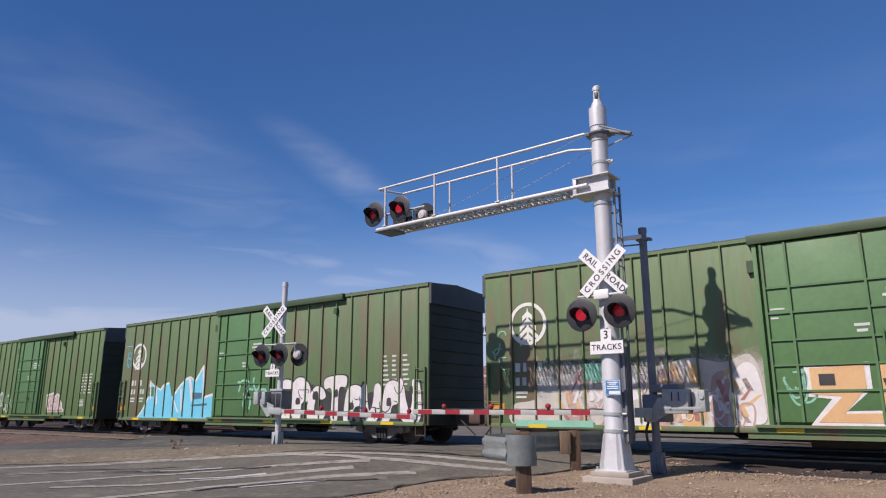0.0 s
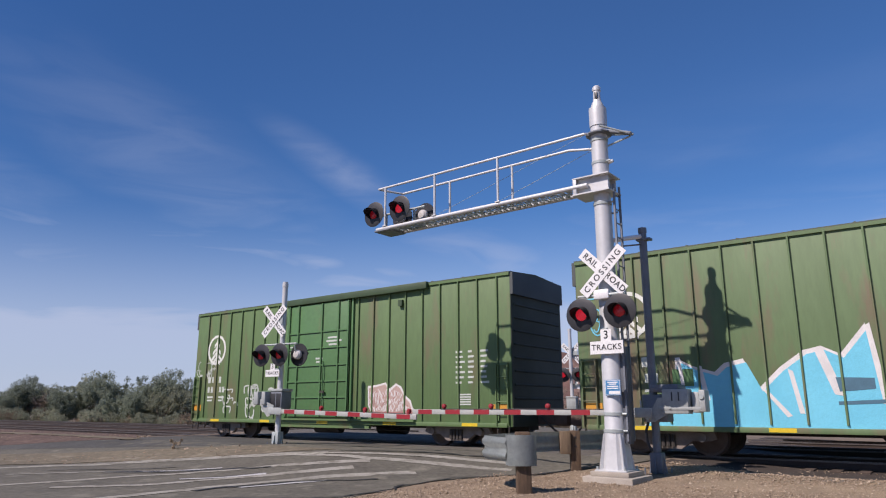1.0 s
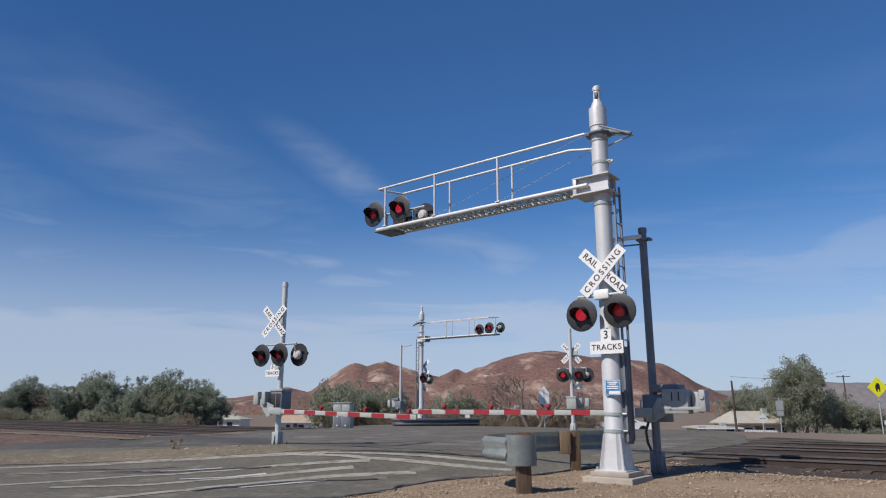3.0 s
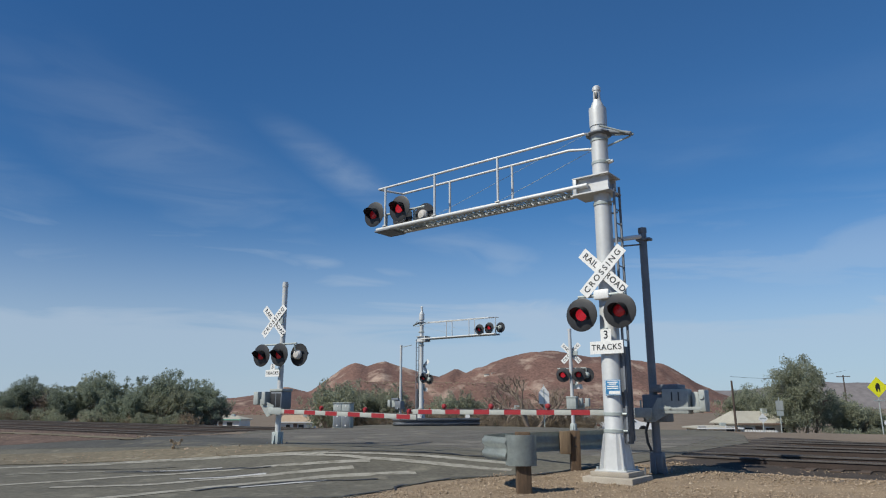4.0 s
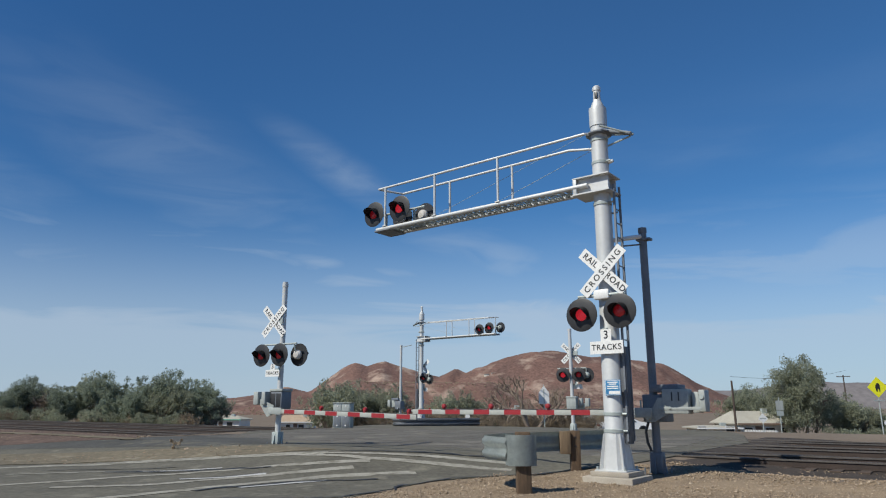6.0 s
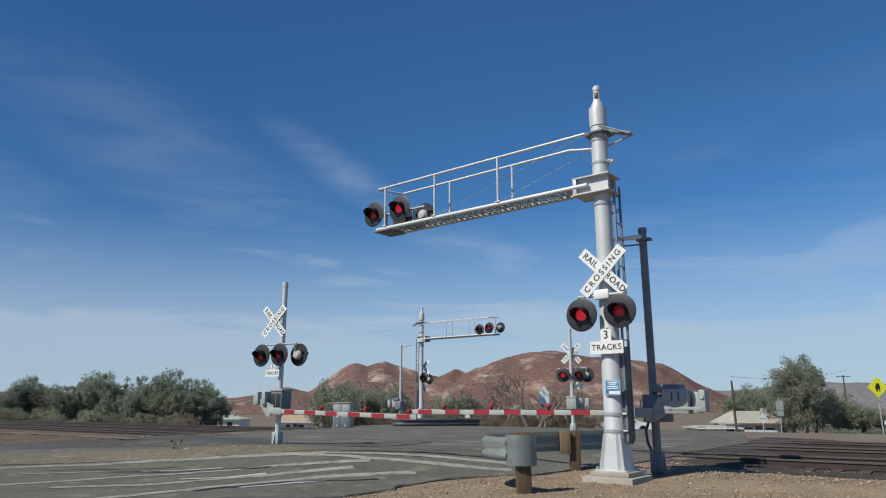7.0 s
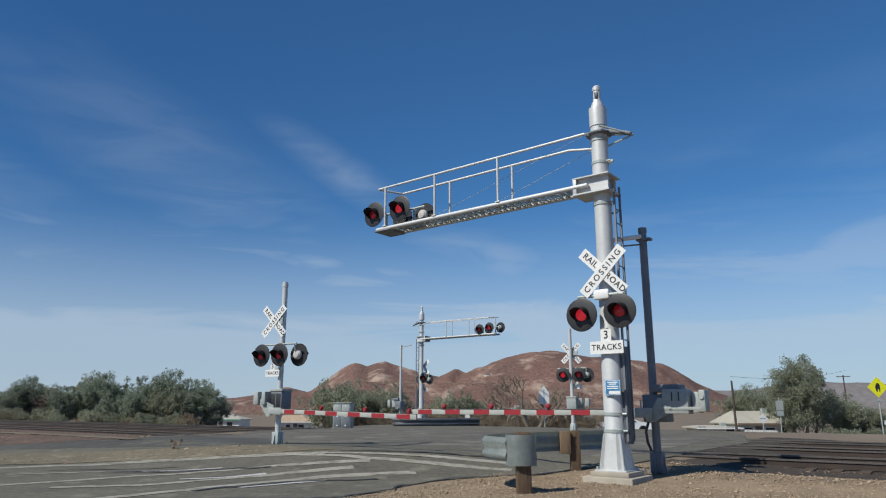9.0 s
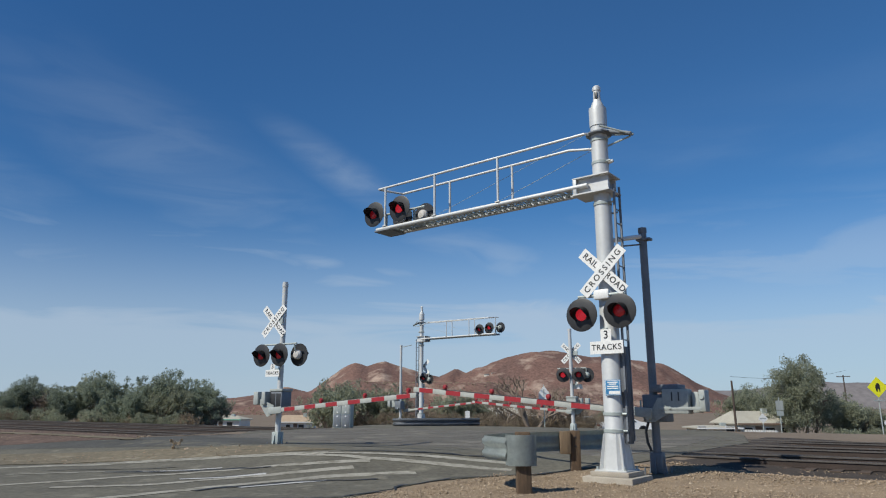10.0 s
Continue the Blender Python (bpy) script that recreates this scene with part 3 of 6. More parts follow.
# ---------------------------------------------------------------- tracks
def make_tracks():
    patch("ballast_bed", [tuple(plan(u, p).xy) for u, p in ((-90, 15.6), (6.0, 15.6), (7.0, 30.2), (-90, 30.2))], BALLAST, 0.016, "brown stained ballast stones under the tracks", "ballast", 1.6)
    patch("ballast_bed", [tuple(plan(u, p).xy) for u, p in ((27, 15.0), (150, 15.0), (150, 30.5), (33, 30.5))], BALLAST, 0.016, "brown stained ballast stones under the tracks", "ballast", 1.6)
    base = Matrix.Rotation(radians(RZ), 4, "Z")
    tie_me = None
    for k, p in enumerate((18.1, 22.5, 26.8)):
        o = plan(0, p)
        tr = root("railway_track", Matrix.Translation(o) @ base, "pair of rusty rails with a polished head on timber ties", "railway track", "tracks of the crossing")
        for y in (-0.755, 0.755):
            bm = bmesh.new()
            box(bm, -300, 300, y - 0.07, y + 0.07, 0.215, 0.235)
            box(bm, -300, 300, y - 0.012, y + 0.012, 0.235, 0.345)
            rail = part("rail", bm, RAILSTEEL, tr, smooth_faces=False)
            part("rail_head", B(-300, 300, y - 0.036, y + 0.036, 0.345, RAIL_TOP), RAILHEAD, rail, "polished rail head", smooth_faces=False)
        far = bmesh.new()
        for i in range(-160, 560):
            a = -i * 0.52
            near = -14 < -a < 3.6 or 31 < -a < 62
            if near:
                if tie_me is None:
                    tie_me = part("tie", B(-0.11, 0.11, -1.3, 1.3, 0.10, 0.222, bevel=0.012), TIE, tr, smooth_faces=False)
                    tie_me.location = (a, 0, 0)
                else:
                    t = new("tie", tie_me.data)
                    t.parent, t.location = tr, (a, 0.03 * math.sin(i * 7.3), 0)
            elif -a < 5 or -a > 27:
                box(far, a - 0.11, a + 0.11, -1.3, 1.3, 0.10, 0.222)
        tagged(part("far_ties", far, TIE, tr, smooth_faces=False), kind="stuff")


make_tracks()


# ---------------------------------------------------------------- hills
def bump_at(x, c, w, h, k=1.6):
    return h * math.exp(-abs((x - c) / w) ** k)


def make_hills():
    # peaks: centre, height, half widths and steepness to either side
    peaks = ((-114, 63.0, 66, 1.6, 70, 2.0), (-74, 67.5, 97, 1.5, 185, 1.0), (18, 57.0, 105, 1.1, 105, 1.1), (140, 78.5, 172, 2.0, 643, 1.08), (-205, 34.0, 146, 0.8, 80, 1.5))

    def ridge(x):
        z = max(bump_at(x, c, wl if x < c else wr, h, kl if x < c else kr) for c, h, wl, kl, wr, kr in peaks)
        return z * math.exp(-((x - 284) / 90) ** 1.4) if x > 284 else z
    xs = [-420 + 5 * i for i in range(180)]
    ys = [560 + 9 * j for j in range(70)]
    verts, faces = [], []
    for y in ys:
        k = (y - 560) / 340.0
        rise = smooth(k) ** 1.2 if k < 1 else 1 - 0.35 * (k - 1)
        for x in xs:
            xr = x * y / 900.0
            far = max(0.0, 1 - k) if k < 1 else 0.0
            h = ridge(x + (60 * noise.noise((xr * 0.010, y * 0.008, 1.0)) + 25 * noise.noise((xr * 0.03, y * 0.02, 5.0))) * far) * rise
            g = noise.fractal((xr * 0.011, y * 0.009, 2.0), 1.0, 2.1, 5)
            gully = abs(noise.noise((xr * 0.028 + 0.6 * noise.noise((xr * 0.02, y * 0.015, 3.0)), y * 0.010, 7.0)))
            z = -6 + h * (1 + 0.02 * g) - gully * 6 * min(1, h / 30) * (1 - abs(k - 0.75)) + 1.3 * g
            # a lower bench before the peaks
            bench = smooth((x + 190) / 70) * (1 - smooth((x - 60) / 90))
            bench *= (33 + 3 * noise.noise((x * 0.02, 0.0, 11.0))) * math.exp(-((k - 0.36) / 0.17) ** 4) * (0.80 + 0.20 * smooth((k - 0.1) / 0.3))
            z = max(z, -6 + bench - gully * 4 + 0.8 * g)
            verts.append((xr, y, z))
    n = len(xs)
    for j in range(len(ys) - 1):
        for i in range(n - 1):
            faces.append((j * n + i, j * n + i + 1, (j + 1) * n + i + 1, (j + 1) * n + i))
    rng = random.Random(17)
    low = [v for v in verts if v[1] < 720 and -260 < v[0] < 330]
    sv, sf = [], []
    for i in range(8000):
        x, y, z = rng.choice(low)
        if rng.random() < (y - 560) / 300:
            continue
        x, y, r = x + rng.uniform(-3, 3), y + rng.uniform(-4, 4), rng.uniform(0.3, 0.85)
        k = len(sv)
        for d in ((1, 0, 0), (-1, 0.2, 0), (0.1, 1, 0.1), (0, -1, 0), (0.1, 0, 0.9), (0, 0, -0.8)):
            sv.append((x + r * (d[0] + rng.uniform(-.3, .3)), y + r * (d[1] + rng.uniform(-.3, .3)), z + r * (d[2] + 0.2)))
        sf += [tuple(k + j for j in t) for t in ((0, 2, 4), (2, 1, 4), (1, 3, 4), (3, 0, 4), (2, 0, 5), (1, 2, 5), (3, 1, 5), (0, 3, 5))]
    me = bpy.data.meshes.new("scrub")
    me.from_pydata(sv, [], sf)
    me.materials.append(mat("hill_scrub", (0.22, 0.185, 0.125), (0.30, 0.245, 0.17), 0.08, 0.95, bump=0, fine=0.5, world_space=True, spec=0.1))
    tagged(new("hill_scrub", me), "low dry scrub scattered over the hillside", "scrub", kind="stuff")
    me = bpy.data.meshes.new("hill")
    me.from_pydata(verts, [], faces)
    me.materials.append(HILL)
    for f in me.polygons:
        f.use_smooth = True
    tagged(new("backdrop_hills", me), "bare reddish-brown desert hills behind the town", "hills", kind="structure")
    # a bluer range much farther off
    verts, faces = [], []
    for j in range(8):
        for i in range(90):
            x = -400 + i * 45
            h = bump_at(x, 1690, 300, 84, 2.4) + bump_at(x, 2400, 500, 130, 2) + bump_at(x, 1150, 420, 74, 2.4) + bump_at(x, -150, 250, 30, 2)
            h *= 1 + 0.12 * noise.fractal((x * 0.004, j * 0.3, 4.0), 1.0, 2.0, 4)
            verts.append((x, 2600 + j * 70, -8 + h * math.sin(math.pi * 0.5 * min(1, j / 4.0))))
    for j in range(7):
        for i in range(89):
            faces.append((j * 90 + i, j * 90 + i + 1, (j + 1) * 90 + i + 1, (j + 1) * 90 + i))
    me = bpy.data.meshes.new("far_hill")
    me.from_pydata(verts, [], faces)
    me.materials.append(HILLFAR)
    tagged(new("backdrop_far_range", me), "hazy blue-grey mountain range on the horizon", "hills", kind="structure")


make_hills()


# ---------------------------------------------------------------- crossing signals
def light_unit(parent, x, y, z, back=False, lit=False, name="signal_light"):
    """A round flashing light: background disc, hood, lens and the can behind it. It looks to -y, or to +y."""
    s = -1 if back else 1
    m = Matrix.Translation((x, y, z)) @ Matrix.Rotation(math.pi if back else 0, 4, "Z")
    rot = Matrix.Rotation(radians(90), 4, "X")
    disc = part(name, moved(lathe([(0.345, 0.0), (0.35, 0.006), (0.35, 0.014), (0.335, 0.02), (0.12, 0.02)], 36), m @ rot), BLACK, parent, "black round background of a flashing light")
    part("lens", moved(lathe([(0.125, 0.02), (0.125, 0.035), (0.108, 0.050), (0.06, 0.061), (0.01, 0.065)], 24), m @ rot), REDLENS if lit else REDDIM, disc, "red glass lens")
    bm = bmesh.new()
    n, r0, length = 20, 0.175, 0.30
    rows = []
    for j, d in enumerate((0.018, 0.09, 0.19, length)):
        half = radians((140, 112, 88, 52)[j])
        row = []
        for i in range(n + 1):
            a = math.pi / 2 - half + 2 * half * i / n
            row.append(bm.verts.new((r0 * math.cos(a), -d, r0 * math.sin(a) - 0.16 * d)))
        rows.append(row)
    for a, b in zip(rows, rows[1:]):
        for i in range(n):
            bm.faces.new((a[i], a[i + 1], b[i + 1], b[i]))
    bmesh.ops.solidify(bm, geom=bm.faces[:], thickness=0.006)
    part("hood", moved(bm, m), BLACK, disc, "black half-tube hood")
    part("lamp_can", moved(lathe([(0.13, -0.001), (0.15, -0.03), (0.145, -0.10), (0.10, -0.15), (0.03, -0.165)], 24), m @ rot), CLEARCOVER if back else GALV, disc, "pale metal lamp housing")
    return disc


def crossbuck(parent, y, z, size=1.2, x=0.0, back=False):
    """Two crossed white blades that read RAILROAD CROSSING, looking to -y, or to +y."""
    w, h = size, size * 0.19
    base = Matrix.Translation((x, y, z)) @ Matrix.Rotation(math.pi if back else 0, 4, "Z")
    for ang, dy, texts in ((-45, 0.0, (("RAIL", -0.29), ("ROAD", 0.29))), (45, -0.014, (("CROSSING", 0.0),))):
        m = base @ Matrix.Translation((0, dy, 0)) @ Matrix.Rotation(radians(-ang), 4, "Y")
        bm = B(-w / 2, w / 2, -0.004, 0.004, -h / 2, h / 2)
        blade = part("crossbuck_blade", moved(bm, m), WHITE, parent, "white crossbuck blade with black capitals")
        for text, cx in texts:
            words(text, h * 0.74, blade, m @ Matrix.Translation((cx * size, -0.006, 0)), spacing=1.1 if len(text) < 5 else 1.42)
    return parent


def gate_arm(m, length, lamps, label):
    """The striped arm, reaching to -x from its pivot."""
    arm = root("crossing_gate_arm", m, label, "gate arm", "gate arms of the crossing")
    part("arm_tube", B(-length, 0.06, -0.02, 0.02, -0.062, 0.062, bevel=0.006), GATEWHITE, arm, "white painted arm")
    part("arm_clamp", B(-0.50, 0.10, -0.035, 0.035, -0.10, 0.10, bevel=0.012), GREYBOX, arm, "pale cast arm clamp")
    a = -length + 0.20
    while a + 0.46 < -0.6:
        part("red_band", B(a, a + 0.46, -0.0225, 0.0225, -0.056, 0.056), REDBAND, arm, "red reflective band", smooth_faces=False)
        a += 0.89
    for f in lamps:
        x = -length * f + 0.1
        lamp = part("arm_lamp", moved(lathe([(0.04, -0.05), (0.052, -0.03), (0.055, 0.02), (0.048, 0.045), (0.016, 0.055)], 16), Matrix.Translation((x, -0.02, 0.14)) @ Matrix.Rotation(radians(90), 4, "X")), REDBAND, arm, "small red arm lamp")
        part("lamp_bracket", B(x - 0.03, x + 0.03, -0.02, 0.02, 0.055, 0.10, bevel=0.004), REDBAND, lamp)
        part("lamp_hood", moved(lathe([(0.057, -0.03), (0.062, 0.0), (0.060, 0.03)], 16), Matrix.Translation((x, -0.02, 0.14)) @ Matrix.Rotation(radians(90), 4, "X")), REDBAND, lamp)
    bm = bmesh.new()
    for k in range(12):
        u, v = -length * lamps[-1] * k / 12, -length * lamps[-1] * (k + 1) / 12
        tube(bm, (u, -0.025, 0.068 + 0.008 * (k % 2)), (v, -0.025, 0.068 + 0.008 * ((k + 1) % 2)), 0.008, n=5, caps=False)
    part("lamp_cable", bm, BLACK, arm, "thin black lamp cable")
    return arm


def tracks_sign(parent, x, y, z, k=1.0, readable=True):
    """The plates 3 and TRACKS."""
    a = part("number_plate_sign", B(x - 0.115 * k, x + 0.115 * k, y - 0.004, y + 0.004, z, z + 0.24 * k), WHITE, parent, "small white plate with a black 3")
    words("3", 0.23 * k, a, Matrix.Translation((x, y - 0.006, z + 0.12 * k)))
    b = part("tracks_plate", B(x - 0.36 * k, x + 0.36 * k, y - 0.005, y + 0.003, z - 0.26 * k, z), WHITE, parent, "white plate lettered in black")
    words("TRACKS", 0.165 * k, b, Matrix.Translation((x, y - 0.008, z - 0.13 * k)), spacing=1.1)


def cantilever(m, label, near=True):
    """Tall mast with a walkway arm that carries flashing lights over the road. The arm reaches to -x."""
    s = root("cantilever_signal", m, label, "railway signal", "cantilever signals")
    slim = 1.0 if near else 0.76
    part("mast", lathe([(r * slim, z) for r, z in ((0.215, 0.3), (0.215, 1.05), (0.207, 1.07), (0.205, 2.65), (0.195, 2.7), (0.183, 5.0), (0.18, 6.1), (0.18, 7.3), (0.17, 7.95))], 32), SILVER, s, "silver painted tubular mast")
    part("mast_cap", lathe([(0.192, 7.60), (0.195, 7.98), (0.19, 8.04), (0.145, 8.06), (0.135, 8.13), (0.10, 8.2), (0.082, 8.28), (0.08, 8.46), (0.092, 8.47), (0.092, 8.55), (0.06, 8.59), (0.02, 8.60)], 24), SILVER, s, "stepped cap on the mast")
    part("cap_slot", B(-0.02, 0.05, -0.09, -0.02, 8.24, 8.42, bevel=0.01), BLACK, s)
    for z, r in ((1.38, 0.215), (5.80, 0.19), (6.74, 0.185), (7.27, 0.185), (1.05, 0.22)):
        c = part("clamp_band", lathe([(r, z - 0.035), (r + 0.008, z - 0.03), (r + 0.008, z + 0.03), (r, z + 0.035)], 28), GALV, s, "bolted steel band")
        part("clamp_bolt", T((r, -0.09, z), (r + 0.09, -0.09, z), 0.022, n=8), GALV, c)
    part("junction_ball", T((0.2, 0, 6.74), (0.30, 0, 6.74), 0.05, 0.03), SILVER, s)
    # flared foot
    bm = bmesh.new()
    rings = []
    for z, h in ((0.30, 0.31), (0.36, 0.30), (0.98, 0.222), (1.02, 0.22)):
        rings.append([bm.verts.new((h * math.cos(a), h * math.sin(a), z)) for a in (radians(45 + 90 * i + d) for i in range(4) for d in (-20, 20))])
    for a, b in zip(rings, rings[1:]):
        for i in range(8):
            bm.faces.new((a[i], a[(i + 1) % 8], b[(i + 1) % 8], b[i]))
    part("foot_cone", bm, SILVER, s, "flared steel foot", sharp=20)
    for i in range(4):
        a = radians(45 + 90 * i)
        gm = Matrix.Rotation(a, 4, "Z")
        part("foot_gusset", moved(slab([(0.20, 0.31), (0.37, 0.31), (0.36, 0.36), (0.25, 1.0), (0.20, 1.0)], 0.02, at=-0.01), gm), SILVER, s, "welded gusset")
    part("foot_plate", B(-0.33, 0.33, -0.33, 0.33, 0.28, 0.31, bevel=0.005), SILVER, s)
    for x in (-0.29, 0.29):
        for y in (-0.29, 0.29):
            part("anchor_bolt", T((x, y, 0.30), (x, y, 0.37), 0.025, n=6), GALV, s)
    # arm: two chords with lattice, decking and rails
    L = 6.42
    za = 6.13
    bm = bmesh.new()
    for y in (-0.28, 0.28):
        tube(bm, (-0.2, y, za + 0.08), (-L, y, za + 0.06), 0.055, n=12)
    part("arm_chord", bm, SILVER, s, "silver arm tubes")
    bm = bmesh.new()
    for i in range(34):
        a = -0.55 - i * (L - 0.7) / 34
        b = a - (L - 0.7) / 34
        tube(bm, (a, -0.28, za + 0.05), (b, 0.28, za + 0.05), 0.012, n=5, caps=False)
        tube(bm, (a, 0.28, za + 0.05), (b, -0.28, za + 0.05), 0.012, n=5, caps=False)
        tube(bm, (a, -0.28, za + 0.05), (a, 0.28, za + 0.05), 0.012, n=5, caps=False)
    part("walkway_grating", bm, GALV, s, "open steel walkway grating")
    bm = bmesh.new()
    for i in range(60):
        a = -0.6 - i * (L - 0.75) / 60
        box(bm, a - 0.012, a + 0.012, -0.26, 0.26, za + 0.07, za + 0.09)
    part("walkway_deck", bm, GALV, s, "slatted walkway deck", smooth_faces=False)
    part("arm_end_plate", B(-L - 0.06, -L + 0.5, -0.34, 0.34, za + 0.0, za + 0.03, bevel=0.006), DULL_OR_SHADED, s, "dark end platform")
    # bracket box at the mast
    for y in (-0.20, 0.20):
        part("bracket_side", B(-0.50, 0.24, y - 0.012, y + 0.012, za - 0.08, za + 0.26), SILVER, s, "recessed bracket web", smooth_faces=False)
    for y in (-0.27, 0.27):
        part("bracket_flange", B(-0.54, -0.46, y - 0.045, y + 0.045, za - 0.08, za + 0.26, bevel=0.006), SILVER, s)
        part("bracket_bolt", T((-0.555, y, za + 0.2), (-0.535, y, za + 0.2), 0.022, n=6), GALV, s)
    part("bracket_top", B(-0.55, 0.30, -0.32, 0.32, za + 0.26, za + 0.285), SILVER, s)
    part("bracket_bottom", B(-0.55, 0.30, -0.32, 0.32, za - 0.11, za - 0.08), SILVER, s)
    # handrails
    for y, top, posts in ((-0.30, 7.35, (-2.50, -4.42, -6.12)), (0.30, 7.31, (-2.46, -4.38))):
        bm = bmesh.new()
        bend = -0.9 if y > 0 else -0.2
        tube(bm, (-0.15, y * 0.7, top + (0.05 if y < 0 else -0.12)), (bend, y, top + 0.04), 0.03, n=10)
        tube(bm, (bend, y, top + 0.04), (-L + (0.05 if y < 0 else 0.4), y, top - 0.02), 0.03, n=10)
        part("top_rail", bm, SILVER, s, "silver tubular handrail")
        for x in posts:
            post = part("rail_post", T((x, y, za + 0.08), (x, y, top), 0.03, n=10), SILVER, s)
            part("post_foot", B(x - 0.06, x + 0.06, y - 0.05, y + 0.05, za + 0.11, za + 0.14, bevel=0.005), SILVER, post)
    part("end_rail", T((-L + 0.05, -0.30, 7.33), (-L + 0.4, 0.30, 7.29), 0.028, n=10), SILVER, s)
    # bracing plate and ring beyond the mast
    part("rail_collar", lathe([(0.19, 7.38), (0.29, 7.40), (0.29, 7.43), (0.19, 7.45)], 20), DULL_OR_SHADED, s, "dark collar plate")
    part("collar_beam", moved(B(0.10, 0.80, -0.075, 0.075, -0.03, 0.03, bevel=0.006), Matrix.Translation((0, 0, 7.52)) @ Matrix.Rotation(radians(19), 4, "Y")), DULL_OR_SHADED, s, "short slanting beam")
    bm = bmesh.new()
    tube(bm, (0.15, -0.3, 7.50), (0.78, 0, 7.24), 0.022, n=8)
    tube(bm, (0.15, 0.3, 7.48), (0.78, 0, 7.24), 0.022, n=8)
    tube(bm, (0.15, 0.1, 7.15), (0.72, 0.02, 7.22), 0.02, n=8)
    part("collar_strut", bm, GALV, s)
    part("guy_cable", T((-0.16, 0, 7.1), (-2.7, 0.1, 6.42), 0.006, n=5), GALV, s, "thin steel cable")
    part("guy_cable", T((-0.16, 0, 7.55), (-4.6, 0.1, 6.42), 0.005, n=5), GALV, s, "thin steel cable")
    # flashing lights over the road
    part("light_bar", T((-6.60, -0.05, 6.66), (-4.95, -0.05, 6.66), 0.03, n=10), GALV, s)
    for x in (-6.30, -5.3):
        part("light_stem", T((x, -0.05, za + 0.1), (x, -0.05, 6.68), 0.035, n=10), GALV, s)
    light_unit(s, -6.50, -0.32, 6.64)
    light_unit(s, -5.56, -0.34, 6.64, lit=True)
    light_unit(s, -5.26, 0.32, 6.54, back=True)
    light_unit(s, -6.06, 0.34, 6.60, back=True, lit=not near)
    # ladder behind the mast
    lad = bmesh.new()
    for y in (-0.05, 0.24):
        box(lad, 0.27, 0.31, y - 0.022, y + 0.022, 0.85, 6.2)
    ladder = part("ladder", lad, DULL_OR_SHADED, s, "dark steel climbing ladder", smooth_faces=False)
    part("ladder_shield", B(0.20, 0.33, -0.04, 0.14, 0.80, 2.72, bevel=0.01), DARKSTEEL, ladder, "dark steel ladder shield")
    for i in range(17):
        z = 1.0 + i * 0.31
        part("rung", T((0.29, -0.05, z), (0.29, 0.24, z), 0.013, n=6), DULL_OR_SHADED, ladder)
    for z in (1.3, 3.4, 5.6):
        part("ladder_bracket", T((0.15, 0.1, z), (0.29, 0.1, z), 0.02, n=6), DULL_OR_SHADED, ladder)
    # signs and lights low on the mast
    crossbuck(s, -0.30, 4.27, 1.28, 0.05)
    part("sign_bracket", B(-0.09, 0.09, -0.29, -0.17, 4.28, 4.48, bevel=0.01), GALV, s)
    part("cross_arm", T((-0.55, -0.26, 3.78), (0.50, -0.26, 3.78), 0.035, n=10), GALV, s)
    part("arm_junction_box", B(-0.19, 0.16, -0.32, -0.19, 3.69, 3.90, bevel=0.04), WHITE, s, "white cast junction box")
    for x in (-0.44, 0.40):
        part("light_stem", T((x, -0.26, 3.80), (x, -0.26, 3.40), 0.03, n=8), GALV, s)
    light_unit(s, -0.44, -0.36, 3.39, lit=True)
    light_unit(s, 0.40, -0.36, 3.41)
    light_unit(s, -0.46, 0.30, 3.48, back=True) if not near else None
    tracks_sign(s, 0.03, -0.27, 2.83)
    part("plate_bracket", B(-0.05, 0.05, -0.266, -0.2, 2.7, 3.1), GALV, s)
    blue = part("notice_plate", B(-0.06, 0.27, -0.245, -0.235, 1.74, 2.05, bevel=0.003), BLUE, s, "blue notice plate with white lines")
    for x0, x1, z0, z1 in ((-0.05, 0.26, 2.033, 2.041), (-0.05, 0.26, 1.749, 1.757), (-0.052, -0.044, 1.757, 2.033), (0.254, 0.262, 1.757, 2.033)):
        part("plate_border", B(x0, x1, -0.248, -0.244, z0, z1), WHITE, blue, smooth_faces=False)
    for i, (w, z) in enumerate(((0.22, 2.00), (0.16, 1.965), (0.24, 1.92), (0.24, 1.88))):
        part("text_bar", B(0.105 - w / 2, 0.105 + w / 2, -0.248, -0.244, z - 0.010, z + 0.010), WHITE, blue, smooth_faces=False)
    part("text_bar", B(0.02, 0.25, -0.248, -0.244, 1.77, 1.83), WHITE, blue, smooth_faces=False)
    return s


def foundation(m, label):
    f = root("signal_foundation", m, label, "foundation")
    part("lower_slab", B(-0.52, 0.52, -0.52, 0.52, -0.25, 0.17, bevel=0.02), CONCRETE, f)
    part("upper_slab", B(-0.40, 0.40, -0.40, 0.40, 0.168, 0.262, bevel=0.015), CONCRETE, f)
    return f


